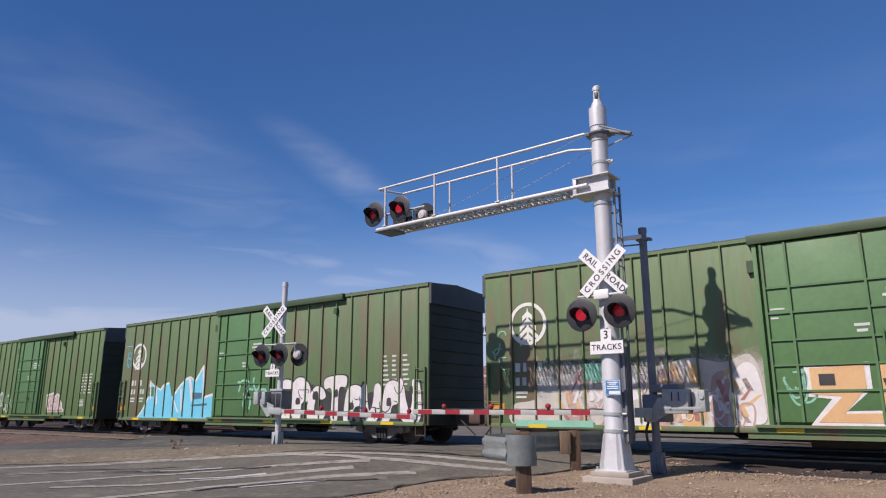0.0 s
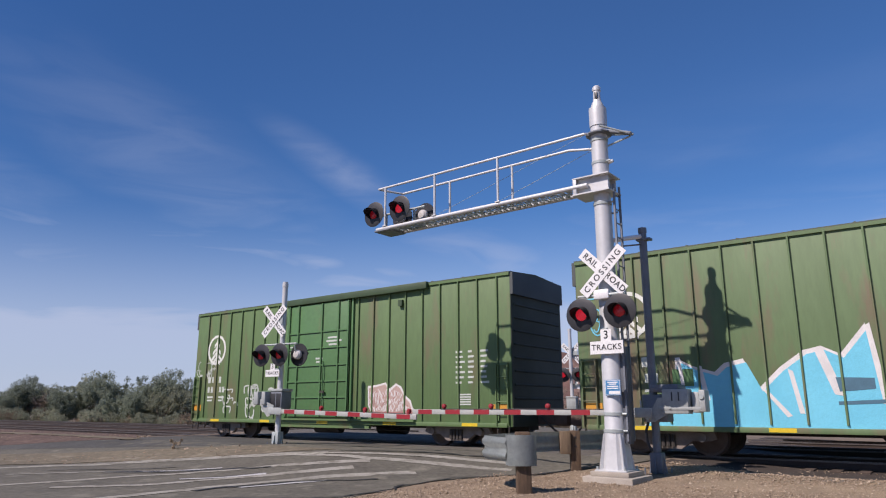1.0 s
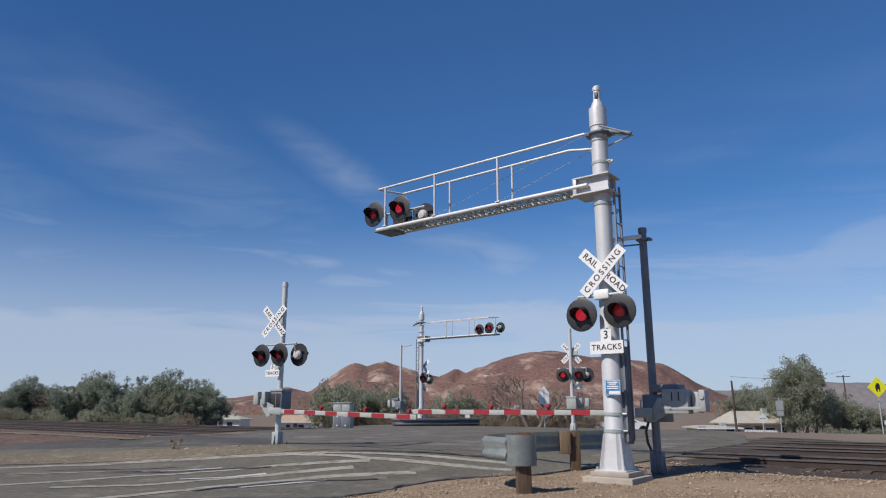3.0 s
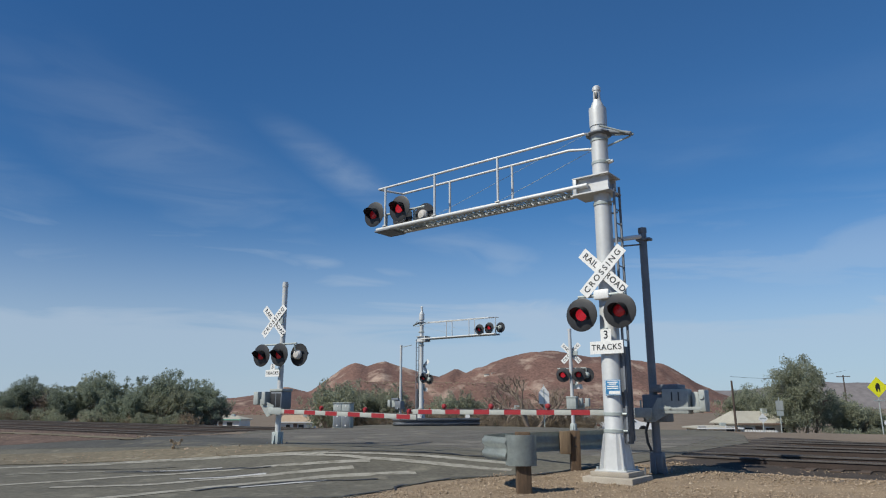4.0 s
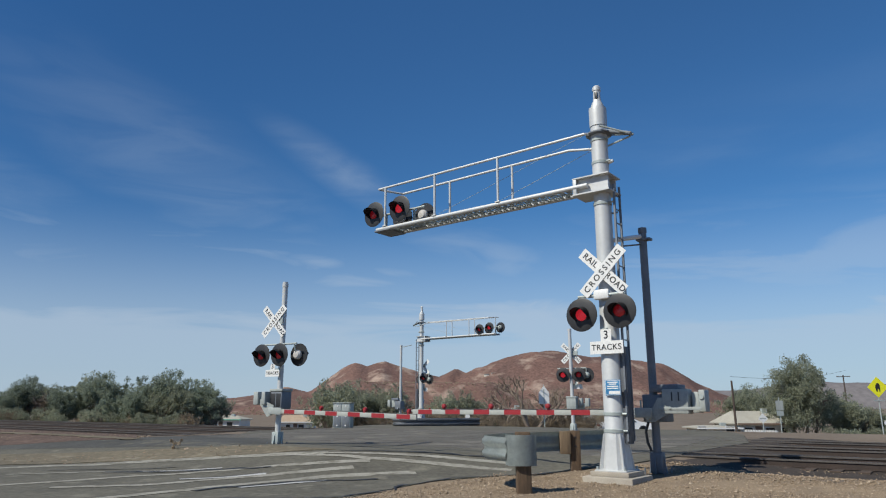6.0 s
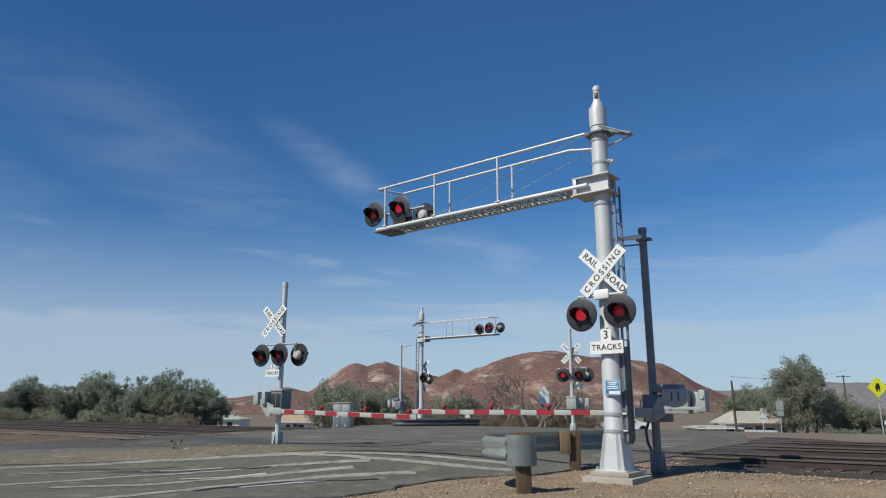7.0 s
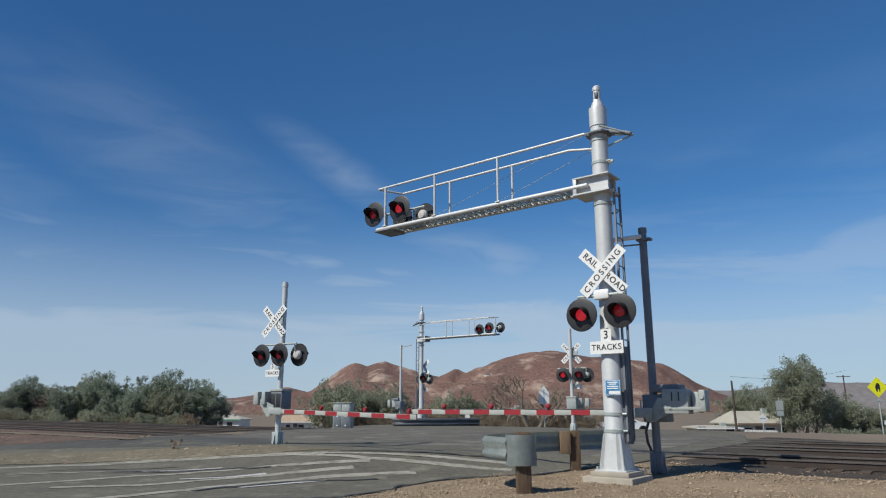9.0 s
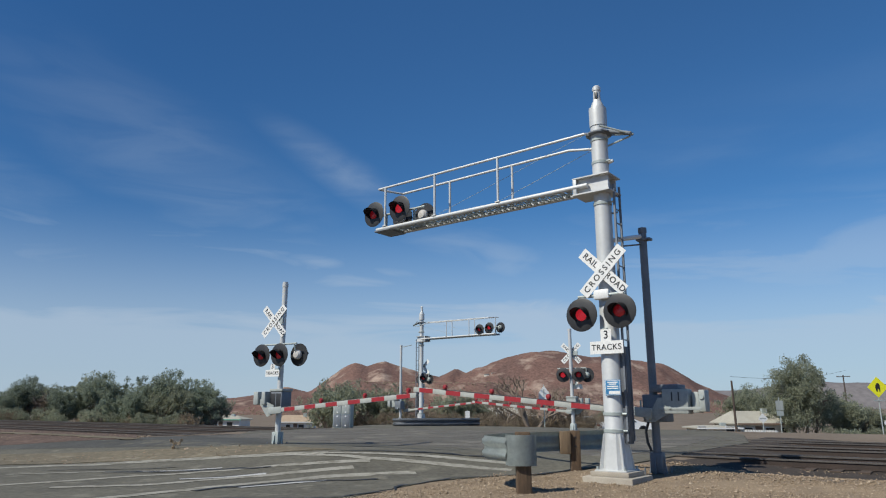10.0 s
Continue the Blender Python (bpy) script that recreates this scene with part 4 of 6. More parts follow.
def gate_stand(m, height, label, boxes=True, full=False, tone=None):
    """The pole with the gate machine. full: with crossbuck and lights too. tone: pole paint in place of the shaded one.
    """
    s = root("gate_mechanism" if not full else "crossing_signal", m, label, "railway signal", "gate poles of the crossing")
    # without full or tone, the pole's shade side is put into a darker steel
    part("pole", lathe([(0.085, 0.0), (0.085, height - 0.12), (0.095, height - 0.11), (0.095, height), (0.02, height + 0.005)], 20), tone or (SILVER if full else DULL_OR_SHADED), s, "steel pole")
    part("base_box", B(-0.13, 0.13, -0.12, 0.12, 0.0, 0.42, bevel=0.02), DULL_OR_SHADED if not full else GALV, s, "bolted base casting")
    for x in (-0.21, 0.21):
        for y in (-0.2, 0.2):
            part("anchor_bolt", T((x, y, -0.1), (x, y, 0.12), 0.02, n=6), DULL_OR_SHADED, s)
    for i in range(4):
        gm = Matrix.Rotation(radians(90 * i), 4, "Z")
        part("foot_fin", moved(slab([(0.06, 0.0), (0.20, 0.0), (0.15, 0.30), (0.06, 0.52)], 0.025, at=-0.012), gm), DULL_OR_SHADED if not full else GALV, s)
    if boxes:
        mb = part("machine_box", B(-0.18, 0.34, -0.22, 0.20, 1.05, 1.62, bevel=0.03), DULL_OR_SHADED if not full else GREYBOX, s, "gate machine housing")
        part("box_lid", B(0.02, 0.62, -0.26, 0.24, 1.66, 1.82, bevel=0.02), DULL_OR_SHADED if not full else GREYBOX, mb)
        part("box_hinge", T((-0.2, -0.24, 1.3), (-0.2, -0.24, 1.5), 0.02, n=8), GALV, mb)
        part("counterweight_arm", slab([(-0.1, 1.05), (0.1, 1.05), (0.75, 1.42), (0.75, 1.55), (0.2, 1.55)], 0.03, at=-0.30), GREYBOX, s, "grey counterweight arm")
        for a, b, y, z0, z1 in ((0.30, 0.84, -0.34, 1.22, 1.72), (0.87, 1.02, -0.20, 1.24, 1.66), (1.03, 1.16, -0.26, 1.26, 1.70)):
            part("counterweight", B(a, b, y, y + 0.30, z0, z1, bevel=0.025), GREYBOX, s, "cast grey counterweight")
        part("weight_strap", B(0.24, 1.10, -0.352, -0.342, 1.30, 1.36, bevel=0.003), GREYBOX, s)
        part("weight_bolt", T((1.09, -0.26, 1.56), (1.09, -0.285, 1.56), 0.05, n=10), GALV, s)
        for x in (0.50, 0.64):
            part("weight_slot", B(x, x + 0.025, -0.346, -0.338, 1.48, 1.66), BLACK, s, smooth_faces=False)
        part("weight_bolt", T((0.46, -0.35, 1.34), (0.46, -0.37, 1.34), 0.03, n=8), GALV, s)
        part("pivot_shaft", T((0, -0.42, 1.14), (0, 0.3, 1.14), 0.05, n=12), GALV, s)
    return s


MAST_AT = Vector((3.47, 14.2, 0.0))
BASE = Matrix.Rotation(radians(RZ), 4, "Z")
foundation(Matrix.Translation(MAST_AT + Vector((0, 0, 0.02))) @ BASE, "stepped concrete footing of the signal mast in gravel")
main_signal = cantilever(Matrix.Translation(MAST_AT) @ BASE, "tall silver cantilever signal mast with red flashing lights and crossbuck")


# ---------------------------------------------------------------- other signals of the crossing
def small_signal(m, label, lamps, arm_side, near=True):
    """Gate pole with crossbuck, flashing lights and the plates below them."""
    s = gate_stand(m, 5.0, label, boxes=False, full=True)
    crossbuck(s, -0.12, 3.80, 1.25, -0.28 if near else 0.0, back=not near)
    part("sign_bracket", B(-0.34, 0.06, -0.11, -0.05, 3.7, 3.9), GALV, s)
    part("cross_arm", T((-0.72, -0.12, 3.06), (0.72, -0.12, 3.06), 0.03, n=10), GALV, s)
    for x, y, back, lit in lamps:
        light_unit(s, x, y, 2.73, back, lit)
        part("light_stem", T((x, -0.12, 3.06), (x, -0.02 if back else -0.12, 2.73), 0.025, n=8), GALV, s)
    tracks_sign(s, -0.20, -0.16, 2.28, 0.8)
    part("plate_bracket", B(-0.24, 0.02, -0.15, -0.07, 2.24, 2.32), GALV, s)
    # gate machine with its weights
    mb = part("machine_box", B(-0.26, 0.22, -0.14, 0.30, 1.10, 1.62, bevel=0.03), DULL_OR_SHADED if near else GREYBOX, s, "dark gate machine housing")
    for x0, x1 in ((-0.24, -0.04), (0.0, 0.18)):
        part("box_door", B(x0, x1, -0.15, -0.138, 1.16, 1.56, bevel=0.004), BLACK if near else GREYBOX, mb)
    part("box_lid", B(-0.28, 0.24, -0.16, 0.32, 1.62, 1.70, bevel=0.02), GREYBOX, mb)
    d = arm_side
    part("counterweight_arm", slab([(0.0, 0.95), (-0.25 * d, 0.86), (-0.62 * d, 1.28), (-0.62 * d, 1.42), (0.0, 1.2)], 0.03, at=-0.24), GREYBOX, s, "grey counterweight arm")
    for a, b in ((0.30, 0.46), (0.60, 0.80)):
        x0, x1 = sorted((-a * d, -b * d))
        part("counterweight", B(x0, x1, -0.32, -0.06, 1.22, 1.62, bevel=0.03), GREYBOX, s, "cast grey counterweight")
    part("pivot_shaft", T((0, -0.3, 1.05), (0, 0.3, 1.05), 0.05, n=12), GALV, s)
    return s


POLE_AT = Vector((-5.04, 21.5, 0.37))
left_signal = small_signal(Matrix.Translation(POLE_AT) @ Matrix.Rotation(radians(-31), 4, "Z"), "silver crossing signal pole with crossbuck and three flashing lights",
                           ((-0.62, -0.24, False, False), (0.14, -0.24, False, False), (0.62, 0.10, True, False)), 1)
part("pole_extension", T((0.0, 0.0, 4.9), (0.0, 0.0, 5.05), 0.08), SILVER, left_signal)
GATE_AT = Vector((4.53, 15.0, 0.16))
gate_pole = gate_stand(Matrix.Translation(GATE_AT) @ BASE, 5.32, "galvanised gate pole toned dark for shade, with grey machine box and counterweights")
part("mast_link", T((-0.62, -0.62, 4.98), (-0.02, -0.06, 5.12), 0.05, n=10), WHITE, gate_pole, "pale link tube to the mast")
part("mast_link", T((-0.55, -0.65, 4.83), (0.0, 0.02, 4.95), 0.018, n=8), DULL_OR_SHADED, gate_pole)
part("pole_clamp", B(-0.13, 0.19, -0.10, 0.10, 5.02, 5.07, bevel=0.01), DULL_OR_SHADED, gate_pole)
bm = bmesh.new()
hose = [Vector((-0.10, -0.12, 1.05)), Vector((-0.16, -0.15, 0.85)), Vector((-0.13, -0.16, 0.62)), Vector((-0.06, -0.15, 0.45))]
for a, b in zip(hose, hose[1:]):
    tube(bm, a, b, 0.028, n=8)
part("cable_hose", bm, BLACK, gate_pole, "black cable hose")
near_gate = gate_arm(Matrix.Translation(GATE_AT + PX * -0.42 + Vector((0, 0, 1.24))) @ BASE, 6.40, (0.38, 0.625, 0.85), "red and white striped gate arm lowered across the road")
left_gate = gate_arm(Matrix.Translation(POLE_AT + PX * -0.30 + Vector((0, 0, 1.04))) @ Matrix.Rotation(radians(RZ + 180), 4, "Z"), 5.75, (0.40, 0.70, 0.97), "red and white striped gate arm lowered across the road")

FAR_BASE = Matrix.Rotation(radians(RZ + 180), 4, "Z")
FAR_MAST = Vector((-1.53, 49.0, 0.0))
FAR_MAST.z = ground_z(FAR_MAST.x, FAR_MAST.y) - 0.25
far_cantilever = cantilever(Matrix.Translation(FAR_MAST) @ FAR_BASE, "silver cantilever signal mast on the far side of the tracks", near=False)
foundation(Matrix.Translation(FAR_MAST) @ FAR_BASE, "concrete footing of the far signal mast")
FAR_GATE = Vector((-2.9, 47.6, 0.0))
FAR_GATE.z = ground_z(FAR_GATE.x, FAR_GATE.y)
# same kind of pole in a lighter paint, since its lit side shows
far_gate_pole = gate_stand(Matrix.Translation(FAR_GATE) @ FAR_BASE, 5.4, "gate pole toned pale as sunlit, with machine box across the tracks", boxes=True, tone=SILVER)
part("mast_link", T((0.0, 0.0, 5.25), (-1.7, 0.9, 5.25), 0.025, n=6), GALV, far_gate_pole)
FAR_SIG = Vector((6.3, 34.0, 0.0))
FAR_SIG.z = ground_z(FAR_SIG.x, FAR_SIG.y)
far_signal = small_signal(Matrix.Translation(FAR_SIG) @ Matrix.Rotation(radians(RZ + 192), 4, "Z"), "silver crossing signal across the tracks with crossbuck",
                          ((-0.42, 0.16, True, False), (0.36, 0.16, True, True), (-0.72, -0.24, False, False)), 1, near=False)
far_gate_a = gate_arm(Matrix.Translation(FAR_GATE + PX * 0.42 + Vector((0, 0, 0.98))) @ FAR_BASE, 7.2, (0.32, 0.62, 0.97), "red and white striped gate arm across the far lanes")
far_gate_b = gate_arm(Matrix.Translation(FAR_SIG + PX * 0.3 + Vector((0, 0, 0.95))) @ BASE, 6.2, (0.32, 0.62, 0.97), "red and white striped gate arm across the far lanes")


# ---------------------------------------------------------------- boxcars
SILL, EAVE, HALF = 0.60, 4.95, 1.5


def on_side(name, pts, material, parent, d=0.006, label=""):
    """Paint or a plate on the near side of a car: outline in metres along the car and above the rail."""
    return part(name, slab(pts, 0.004, at=-HALF - d), material, parent, label, smooth_faces=False)


def rect(x0, x1, z0, z1):
    return [(x0, z0), (x1, z0), (x1, z1), (x0, z1)]


def bogie(parent, x):
    """Four-wheel truck."""
    for y in (-1.2, 1.2):
        fr = part("truck_frame", slab([(x - 1.2, 0.42), (x - 1.05, 0.36), (x - 0.62, 0.36), (x - 0.36, 0.17), (x + 0.36, 0.17), (x + 0.62, 0.36), (x + 1.05, 0.36), (x + 1.2, 0.42),
                                       (x + 1.15, 0.56), (x + 0.55, 0.66), (x - 0.55, 0.66), (x - 1.15, 0.56)], 0.14, at=y - 0.07), TRUCKM, parent, "rusty cast side frame")
        for k in (-0.18, -0.06, 0.06, 0.18):
            part("spring", T((x + k, y - 0.09, 0.22), (x + k, y - 0.09, 0.50), 0.055, n=8), UNDER, fr)
        for k in (-0.88, 0.88):
            part("bearing_cap", T((x + k, y - 0.16, 0.44), (x + k, y + 0.1, 0.44), 0.10, n=12), TRUCKM, fr)
    for k in (-0.88, 0.88):
        ax = part("axle", T((x + k, -1.2, 0.44), (x + k, 1.2, 0.44), 0.075, n=12), WHEELM, parent)
        for y in (-0.755, 0.755):
            s = 1 if y > 0 else -1
            prof = [(0.10, 0.10), (0.14, 0.075), (0.36, 0.05), (0.375, 0.065), (0.435, 0.065), (0.44, -0.05), (0.465, -0.06), (0.465, -0.085), (0.36, -0.085), (0.34, -0.04), (0.10, -0.07)]
            m = Matrix.Translation((x + k, y, 0.44)) @ Matrix.Rotation(radians(-90 * s), 4, "X")
            part("wheel", moved(lathe(prof, 32), m), WHEELM, ax, "worn steel wheel")
    part("bolster", B(x - 0.2, x + 0.2, -1.1, 1.1, 0.40, 0.72, bevel=0.02), UNDER, parent)


def emblem(parent, cx, cz):
    """Round white emblem: a ring with a tree of chevrons."""
    bm = bmesh.new()
    o, i = ringpts(0.60, 36, cx, cz), ringpts(0.50, 36, cx, cz)
    y = -HALF - 0.010
    vo, vi = [bm.verts.new((p[0], y, p[1])) for p in o], [bm.verts.new((p[0], y, p[1])) for p in i]
    for k in range(36):
        bm.faces.new((vo[k], vo[(k + 1) % 36], vi[(k + 1) % 36], vi[k]))
    e = part("emblem_ring", bm, STENCIL_BRIGHT, parent, "white round emblem", smooth_faces=False)
    part("emblem_stem", slab([(cx - 0.035, cz - 0.5), (cx + 0.035, cz - 0.5), (cx + 0.035, cz + 0.30), (cx, cz + 0.48), (cx - 0.035, cz + 0.30)], 0.004, at=y), STENCIL_BRIGHT, e, smooth_faces=False)
    for k in range(4):
        z = cz + 0.36 - k * 0.21
        w = (0.17, 0.26, 0.33, 0.25)[k]
        for sx in (-1, 1):
            part("emblem_branch", slab([(cx, z), (cx + sx * w, z - w * 0.85), (cx + sx * w, z - w * 0.85 - 0.14), (cx, z - 0.13)][::sx], 0.004, at=y - 0.001), STENCIL_BRIGHT, e, smooth_faces=False)


STENCIL_BRIGHT = mat("white_emblem_paint", (0.74, 0.76, 0.70), (0.66, 0.68, 0.62), 3, 0.6, bump=0, spots=(0.35, 0.4, 0.28), spot_scale=5, spot_at=0.66)


def boxcar(length, ribs, door, label, paint, panel_rng):
    """Green boxcar. Local x runs forward from the rear end, y away from the camera, z up from the rail."""
    c = root("boxcar", Matrix.Identity(4), label, "freight car", "cars of the train")
    L = length
    part("body", B(0, L, -HALF, HALF, SILL, EAVE, bevel=0.012), paint, c, "faded green riveted steel body")
    part("roof", moved(slab([(-HALF - 0.04, EAVE), (HALF + 0.04, EAVE), (HALF + 0.04, EAVE + 0.05), (0, EAVE + 0.16), (-HALF - 0.04, EAVE + 0.05)], L + 0.02, at=0),
                       Matrix.Translation((L + 0.01, 0, 0)) @ Matrix.Rotation(radians(90), 4, "Z")), CARROOF, c, "dirty pressed metal roof")
    for i in range(int(L / 1.2)):
        part("roof_rib", B(0.6 + i * 1.2, 0.66 + i * 1.2, -HALF, HALF, EAVE + 0.0, EAVE + 0.075), CARROOF, c, smooth_faces=False)
    for x in ribs:
        part("side_rib", B(x - 0.022, x + 0.022, -HALF - 0.05, -HALF + 0.01, SILL + 0.16, EAVE - 0.03, bevel=0.008), paint, c, smooth_faces=False)
        part("side_rib", B(x - 0.022, x + 0.022, HALF - 0.01, HALF + 0.05, SILL + 0.16, EAVE - 0.03), paint, c, smooth_faces=False)
        # the rib's narrow shadow, painted as a dark strip on its right
        part("seam", B(x + 0.022, x + 0.048, -HALF - 0.004, -HALF, SILL + 0.14, EAVE - 0.02), SHADE_GREEN, c, smooth_faces=False)
    part("top_chord", B(0, L, -HALF - 0.045, -HALF + 0.01, EAVE - 0.06, EAVE + 0.02), paint, c, smooth_faces=False)
    part("side_sill", B(0.15, L - 0.15, -HALF - 0.055, -HALF + 0.05, SILL - 0.02, SILL + 0.10, bevel=0.01), paint, c)
    # dark ends with pressed ridges
    for x0, s in ((0, -1), (L, 1)):
        e = part("end_wall", B(min(x0, x0 + s * 0.02), max(x0, x0 + s * 0.02), -HALF + 0.02, HALF - 0.02, SILL, EAVE - 0.02), CAREND, c, "dark green end wall", smooth_faces=False)
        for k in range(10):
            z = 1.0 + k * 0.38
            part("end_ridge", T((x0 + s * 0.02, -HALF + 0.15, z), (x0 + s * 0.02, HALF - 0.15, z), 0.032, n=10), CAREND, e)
        # top of the end in a paler colour that stands for light on it
        part("end_cap", B(min(x0, x0 + s * 0.10), max(x0, x0 + s * 0.10), -HALF, HALF, EAVE - 0.62, EAVE + 0.02), ENDCAP, e, smooth_faces=False)
        # ladders on the corner and grab irons
        for yy in (-HALF - 0.07,):
            a, b = (L - 0.50, L - 0.08) if s > 0 else (0.08, 0.50)
            lad = part("corner_ladder", B(a, a + 0.03, yy - 0.02, yy + 0.07, SILL + 0.05, 2.35), paint, c, smooth_faces=False)
            part("ladder_stile", B(b - 0.03, b, yy - 0.02, yy + 0.07, SILL + 0.05, 2.35), paint, lad, smooth_faces=False)
            for k in range(5):
                part("rung", T((a, yy, SILL + 0.35 + k * 0.34), (b, yy, SILL + 0.35 + k * 0.34), 0.014, n=6), paint, lad)
        xe = x0 + s * 0.55
        part("coupler", B(min(x0 - s * 0.3, xe), max(x0 - s * 0.3, xe), -0.14, 0.14, 0.66, 0.98, bevel=0.04), COUPLER, c, "rusty coupler")
        part("knuckle", B(min(xe, xe + s * 0.46), max(xe, xe + s * 0.46), -0.20, 0.16, 0.62, 1.0, bevel=0.08), COUPLER, c)
        part("brake_hose", T((x0 + s * 0.3, -0.4, 0.85), (x0 + s * 0.9, -0.3, 0.30), 0.03, n=8), UNDER, c)
        part("step_stirrup", B(min(x0 - s * 0.1, x0 - s * 0.5), max(x0 - s * 0.1, x0 - s * 0.5), -HALF - 0.02, -HALF + 0.02, 0.28, 0.32), UNDER, c, smooth_faces=False)
        for k in (0.11, 0.48):
            part("stirrup_strap", B(x0 - s * k - 0.015, x0 - s * k + 0.015, -HALF - 0.02, -HALF + 0.02, 0.30, SILL), UNDER, c, smooth_faces=False)
    # sliding door in its frame
    a, b = door
    d = part("door", B(a + 0.05, b - 0.05, -HALF - 0.10, -HALF - 0.02, SILL + 0.22, EAVE - 0.20, bevel=0.01), DOORGREEN, c, "bright green sliding door with bars")
    for x in (a + 0.05, a + 0.55, a + (b - a) * 0.56, a + (b - a) * 0.82, b - 0.09):
        part("door_stile", B(x, x + 0.05, -HALF - 0.15, -HALF - 0.10, SILL + 0.22, EAVE - 0.20), DOORGREEN, d, smooth_faces=False)
        # shadow of the stile as a dark painted strip
        part("door_seam", B(x + 0.05, x + 0.075, -HALF - 0.106, -HALF - 0.10, SILL + 0.22, EAVE - 0.20), SHADE_GREEN, d, smooth_faces=False)
    for z in (1.45, 2.0, 2.55, 3.15, 3.72):
        part("door_bar", B(a + 0.06, b - 0.06, -HALF - 0.135, -HALF - 0.10, z, z + 0.045), DOORGREEN, d, smooth_faces=False)
        # shadow under the bar, likewise a dark strip
        part("door_seam", B(a + 0.06, b - 0.06, -HALF - 0.106, -HALF - 0.10, z - 0.025, z), SHADE_GREEN, d, smooth_faces=False)
    part("door_lock_rod", T((a + (b - a) * 0.62, -HALF - 0.17, 1.0), (a + (b - a) * 0.62, -HALF - 0.17, 2.7), 0.022, n=8), DOORGREEN, d)
    part("lock_handle", B(a + (b - a) * 0.62 - 0.12, a + (b - a) * 0.62 + 0.10, -HALF - 0.19, -HALF - 0.15, 1.62, 1.70), UNDER, d, smooth_faces=False)
    # the track's shade is put into its dark green
    part("door_track_top", B(a - 0.2, min(L - 0.3, b + (b - a) * 1.05), -HALF - 0.16, -HALF, EAVE - 0.16, EAVE + 0.06, bevel=0.01), SHADE_GREEN, c, "upper door track with its shade put in dark green")
    part("door_track_low", B(a - 0.4, min(L - 0.3, b + (b - a) * 0.9), -HALF - 0.14, -HALF, SILL + 0.10, SILL + 0.16), paint, c, smooth_faces=False)
    part("door_post", B(a - 0.12, a - 0.02, -HALF - 0.10, -HALF, SILL + 0.12, EAVE - 0.14, bevel=0.01), DOORGREEN, c)
    part("door_post", B(b + 0.02, b + 0.10, -HALF - 0.08, -HALF, SILL + 0.12, EAVE - 0.14, bevel=0.01), DOORGREEN, c)
    part("door_stop", B(a - 0.26, a - 0.12, -HALF - 0.10, -HALF, EAVE - 0.80, EAVE - 0.52), SHADE_GREEN, c, smooth_faces=False)
    part("door_stop", B(L - 4.2, L - 4.05, -HALF - 0.10, -HALF, EAVE - 0.62, EAVE - 0.42), SHADE_GREEN, c, smooth_faces=False)
    # plain door notices
    for x, w, z in ((a + (b - a) * 0.66, 0.55, 3.48), (a + (b - a) * 0.64, 0.75, 3.36), (a + (b - a) * 0.68, 0.45, 3.24), (a + (b - a) * 0.48, 0.34, 2.78), (a + (b - a) * 0.49, 0.2, 2.66)):
        part("text_bar", B(x, x + w, -HALF - 0.108, -HALF - 0.102, z, z + 0.06), STENCIL, d, smooth_faces=False)
    for k, w in enumerate((0.3, 0.24, 0.16)):
        part("text_bar", B(a + 0.14, a + 0.14 + w, -HALF - 0.108, -HALF - 0.102, 3.24 - k * 0.1, 3.28 - k * 0.1), STENCIL, d, smooth_faces=False)
    # underframe
    part("centre_sill", B(0.2, L - 0.2, -0.28, 0.28, 0.48, SILL + 0.02), UNDER, c, smooth_faces=False)
    for x in (L * 0.36, L * 0.5, L * 0.64):
        part("crossbearer", moved(slab([(-HALF + 0.05, SILL + 0.01), (HALF - 0.05, SILL + 0.01), (0.4, 0.40), (-0.4, 0.40)], 0.12, at=0), Matrix.Translation((x, 0, 0)) @ Matrix.Rotation(radians(90), 4, "Z")), UNDER, c, smooth_faces=False)
    part("brake_cylinder", T((L * 0.44, -0.8, 0.42), (L * 0.52, -0.8, 0.42), 0.16, n=14), UNDER, c)
    part("air_tank", T((L * 0.56, 0.5, 0.42), (L * 0.64, 0.5, 0.42), 0.2, n=14), UNDER, c)
    part("brake_rod", T((L * 0.25, -0.9, 0.42), (L * 0.75, -0.9, 0.40), 0.02, n=6), UNDER, c)
    part("belly_sheet", B(a - 0.6, b + 0.9, -HALF - 0.02, -HALF + 0.08, SILL - 0.14, SILL), paint, c, smooth_faces=False)
    for x in (2.1, L - 2.1):
        bogie(c, x)
    # emblem, markings, reflectors
    emblem(c, 1.42, 3.42)
    for x, w, z, h in ((0.98, 0.16, 2.10, 0.24), (1.24, 0.10, 2.10, 0.24), (1.70, 0.14, 2.10, 0.24), (0.98, 0.13, 1.72, 0.22), (1.20, 0.13, 1.72, 0.22), (1.76, 0.13, 1.72, 0.22), (1.96, 0.13, 1.72, 0.22),
                       (0.98, 0.38, 1.50, 0.07), (0.98, 0.34, 1.38, 0.06), (1.74, 0.36, 1.50, 0.07), (1.74, 0.30, 1.38, 0.06)):
        on_side("marking_bar", rect(x, x + w, z, z + h), STENCIL, c)
    for k in range(7):
        for x, w in ((L - 1.95, 0.34), (L - 1.50, 0.22), (L - 1.05, 0.30)):
            on_side("marking_bar", rect(x, x + w * panel_rng.uniform(0.6, 1), 2.72 - k * 0.15, 2.78 - k * 0.15), STENCIL, c)
    on_side("orange_plate", rect(0.14, 0.60, 1.02, 1.24), CARORANGE, c, label="orange corner plate")
    on_side("orange_plate", rect(L - 0.62, L - 0.12, 1.02, 1.22), CARORANGE, c, label="orange corner plate")
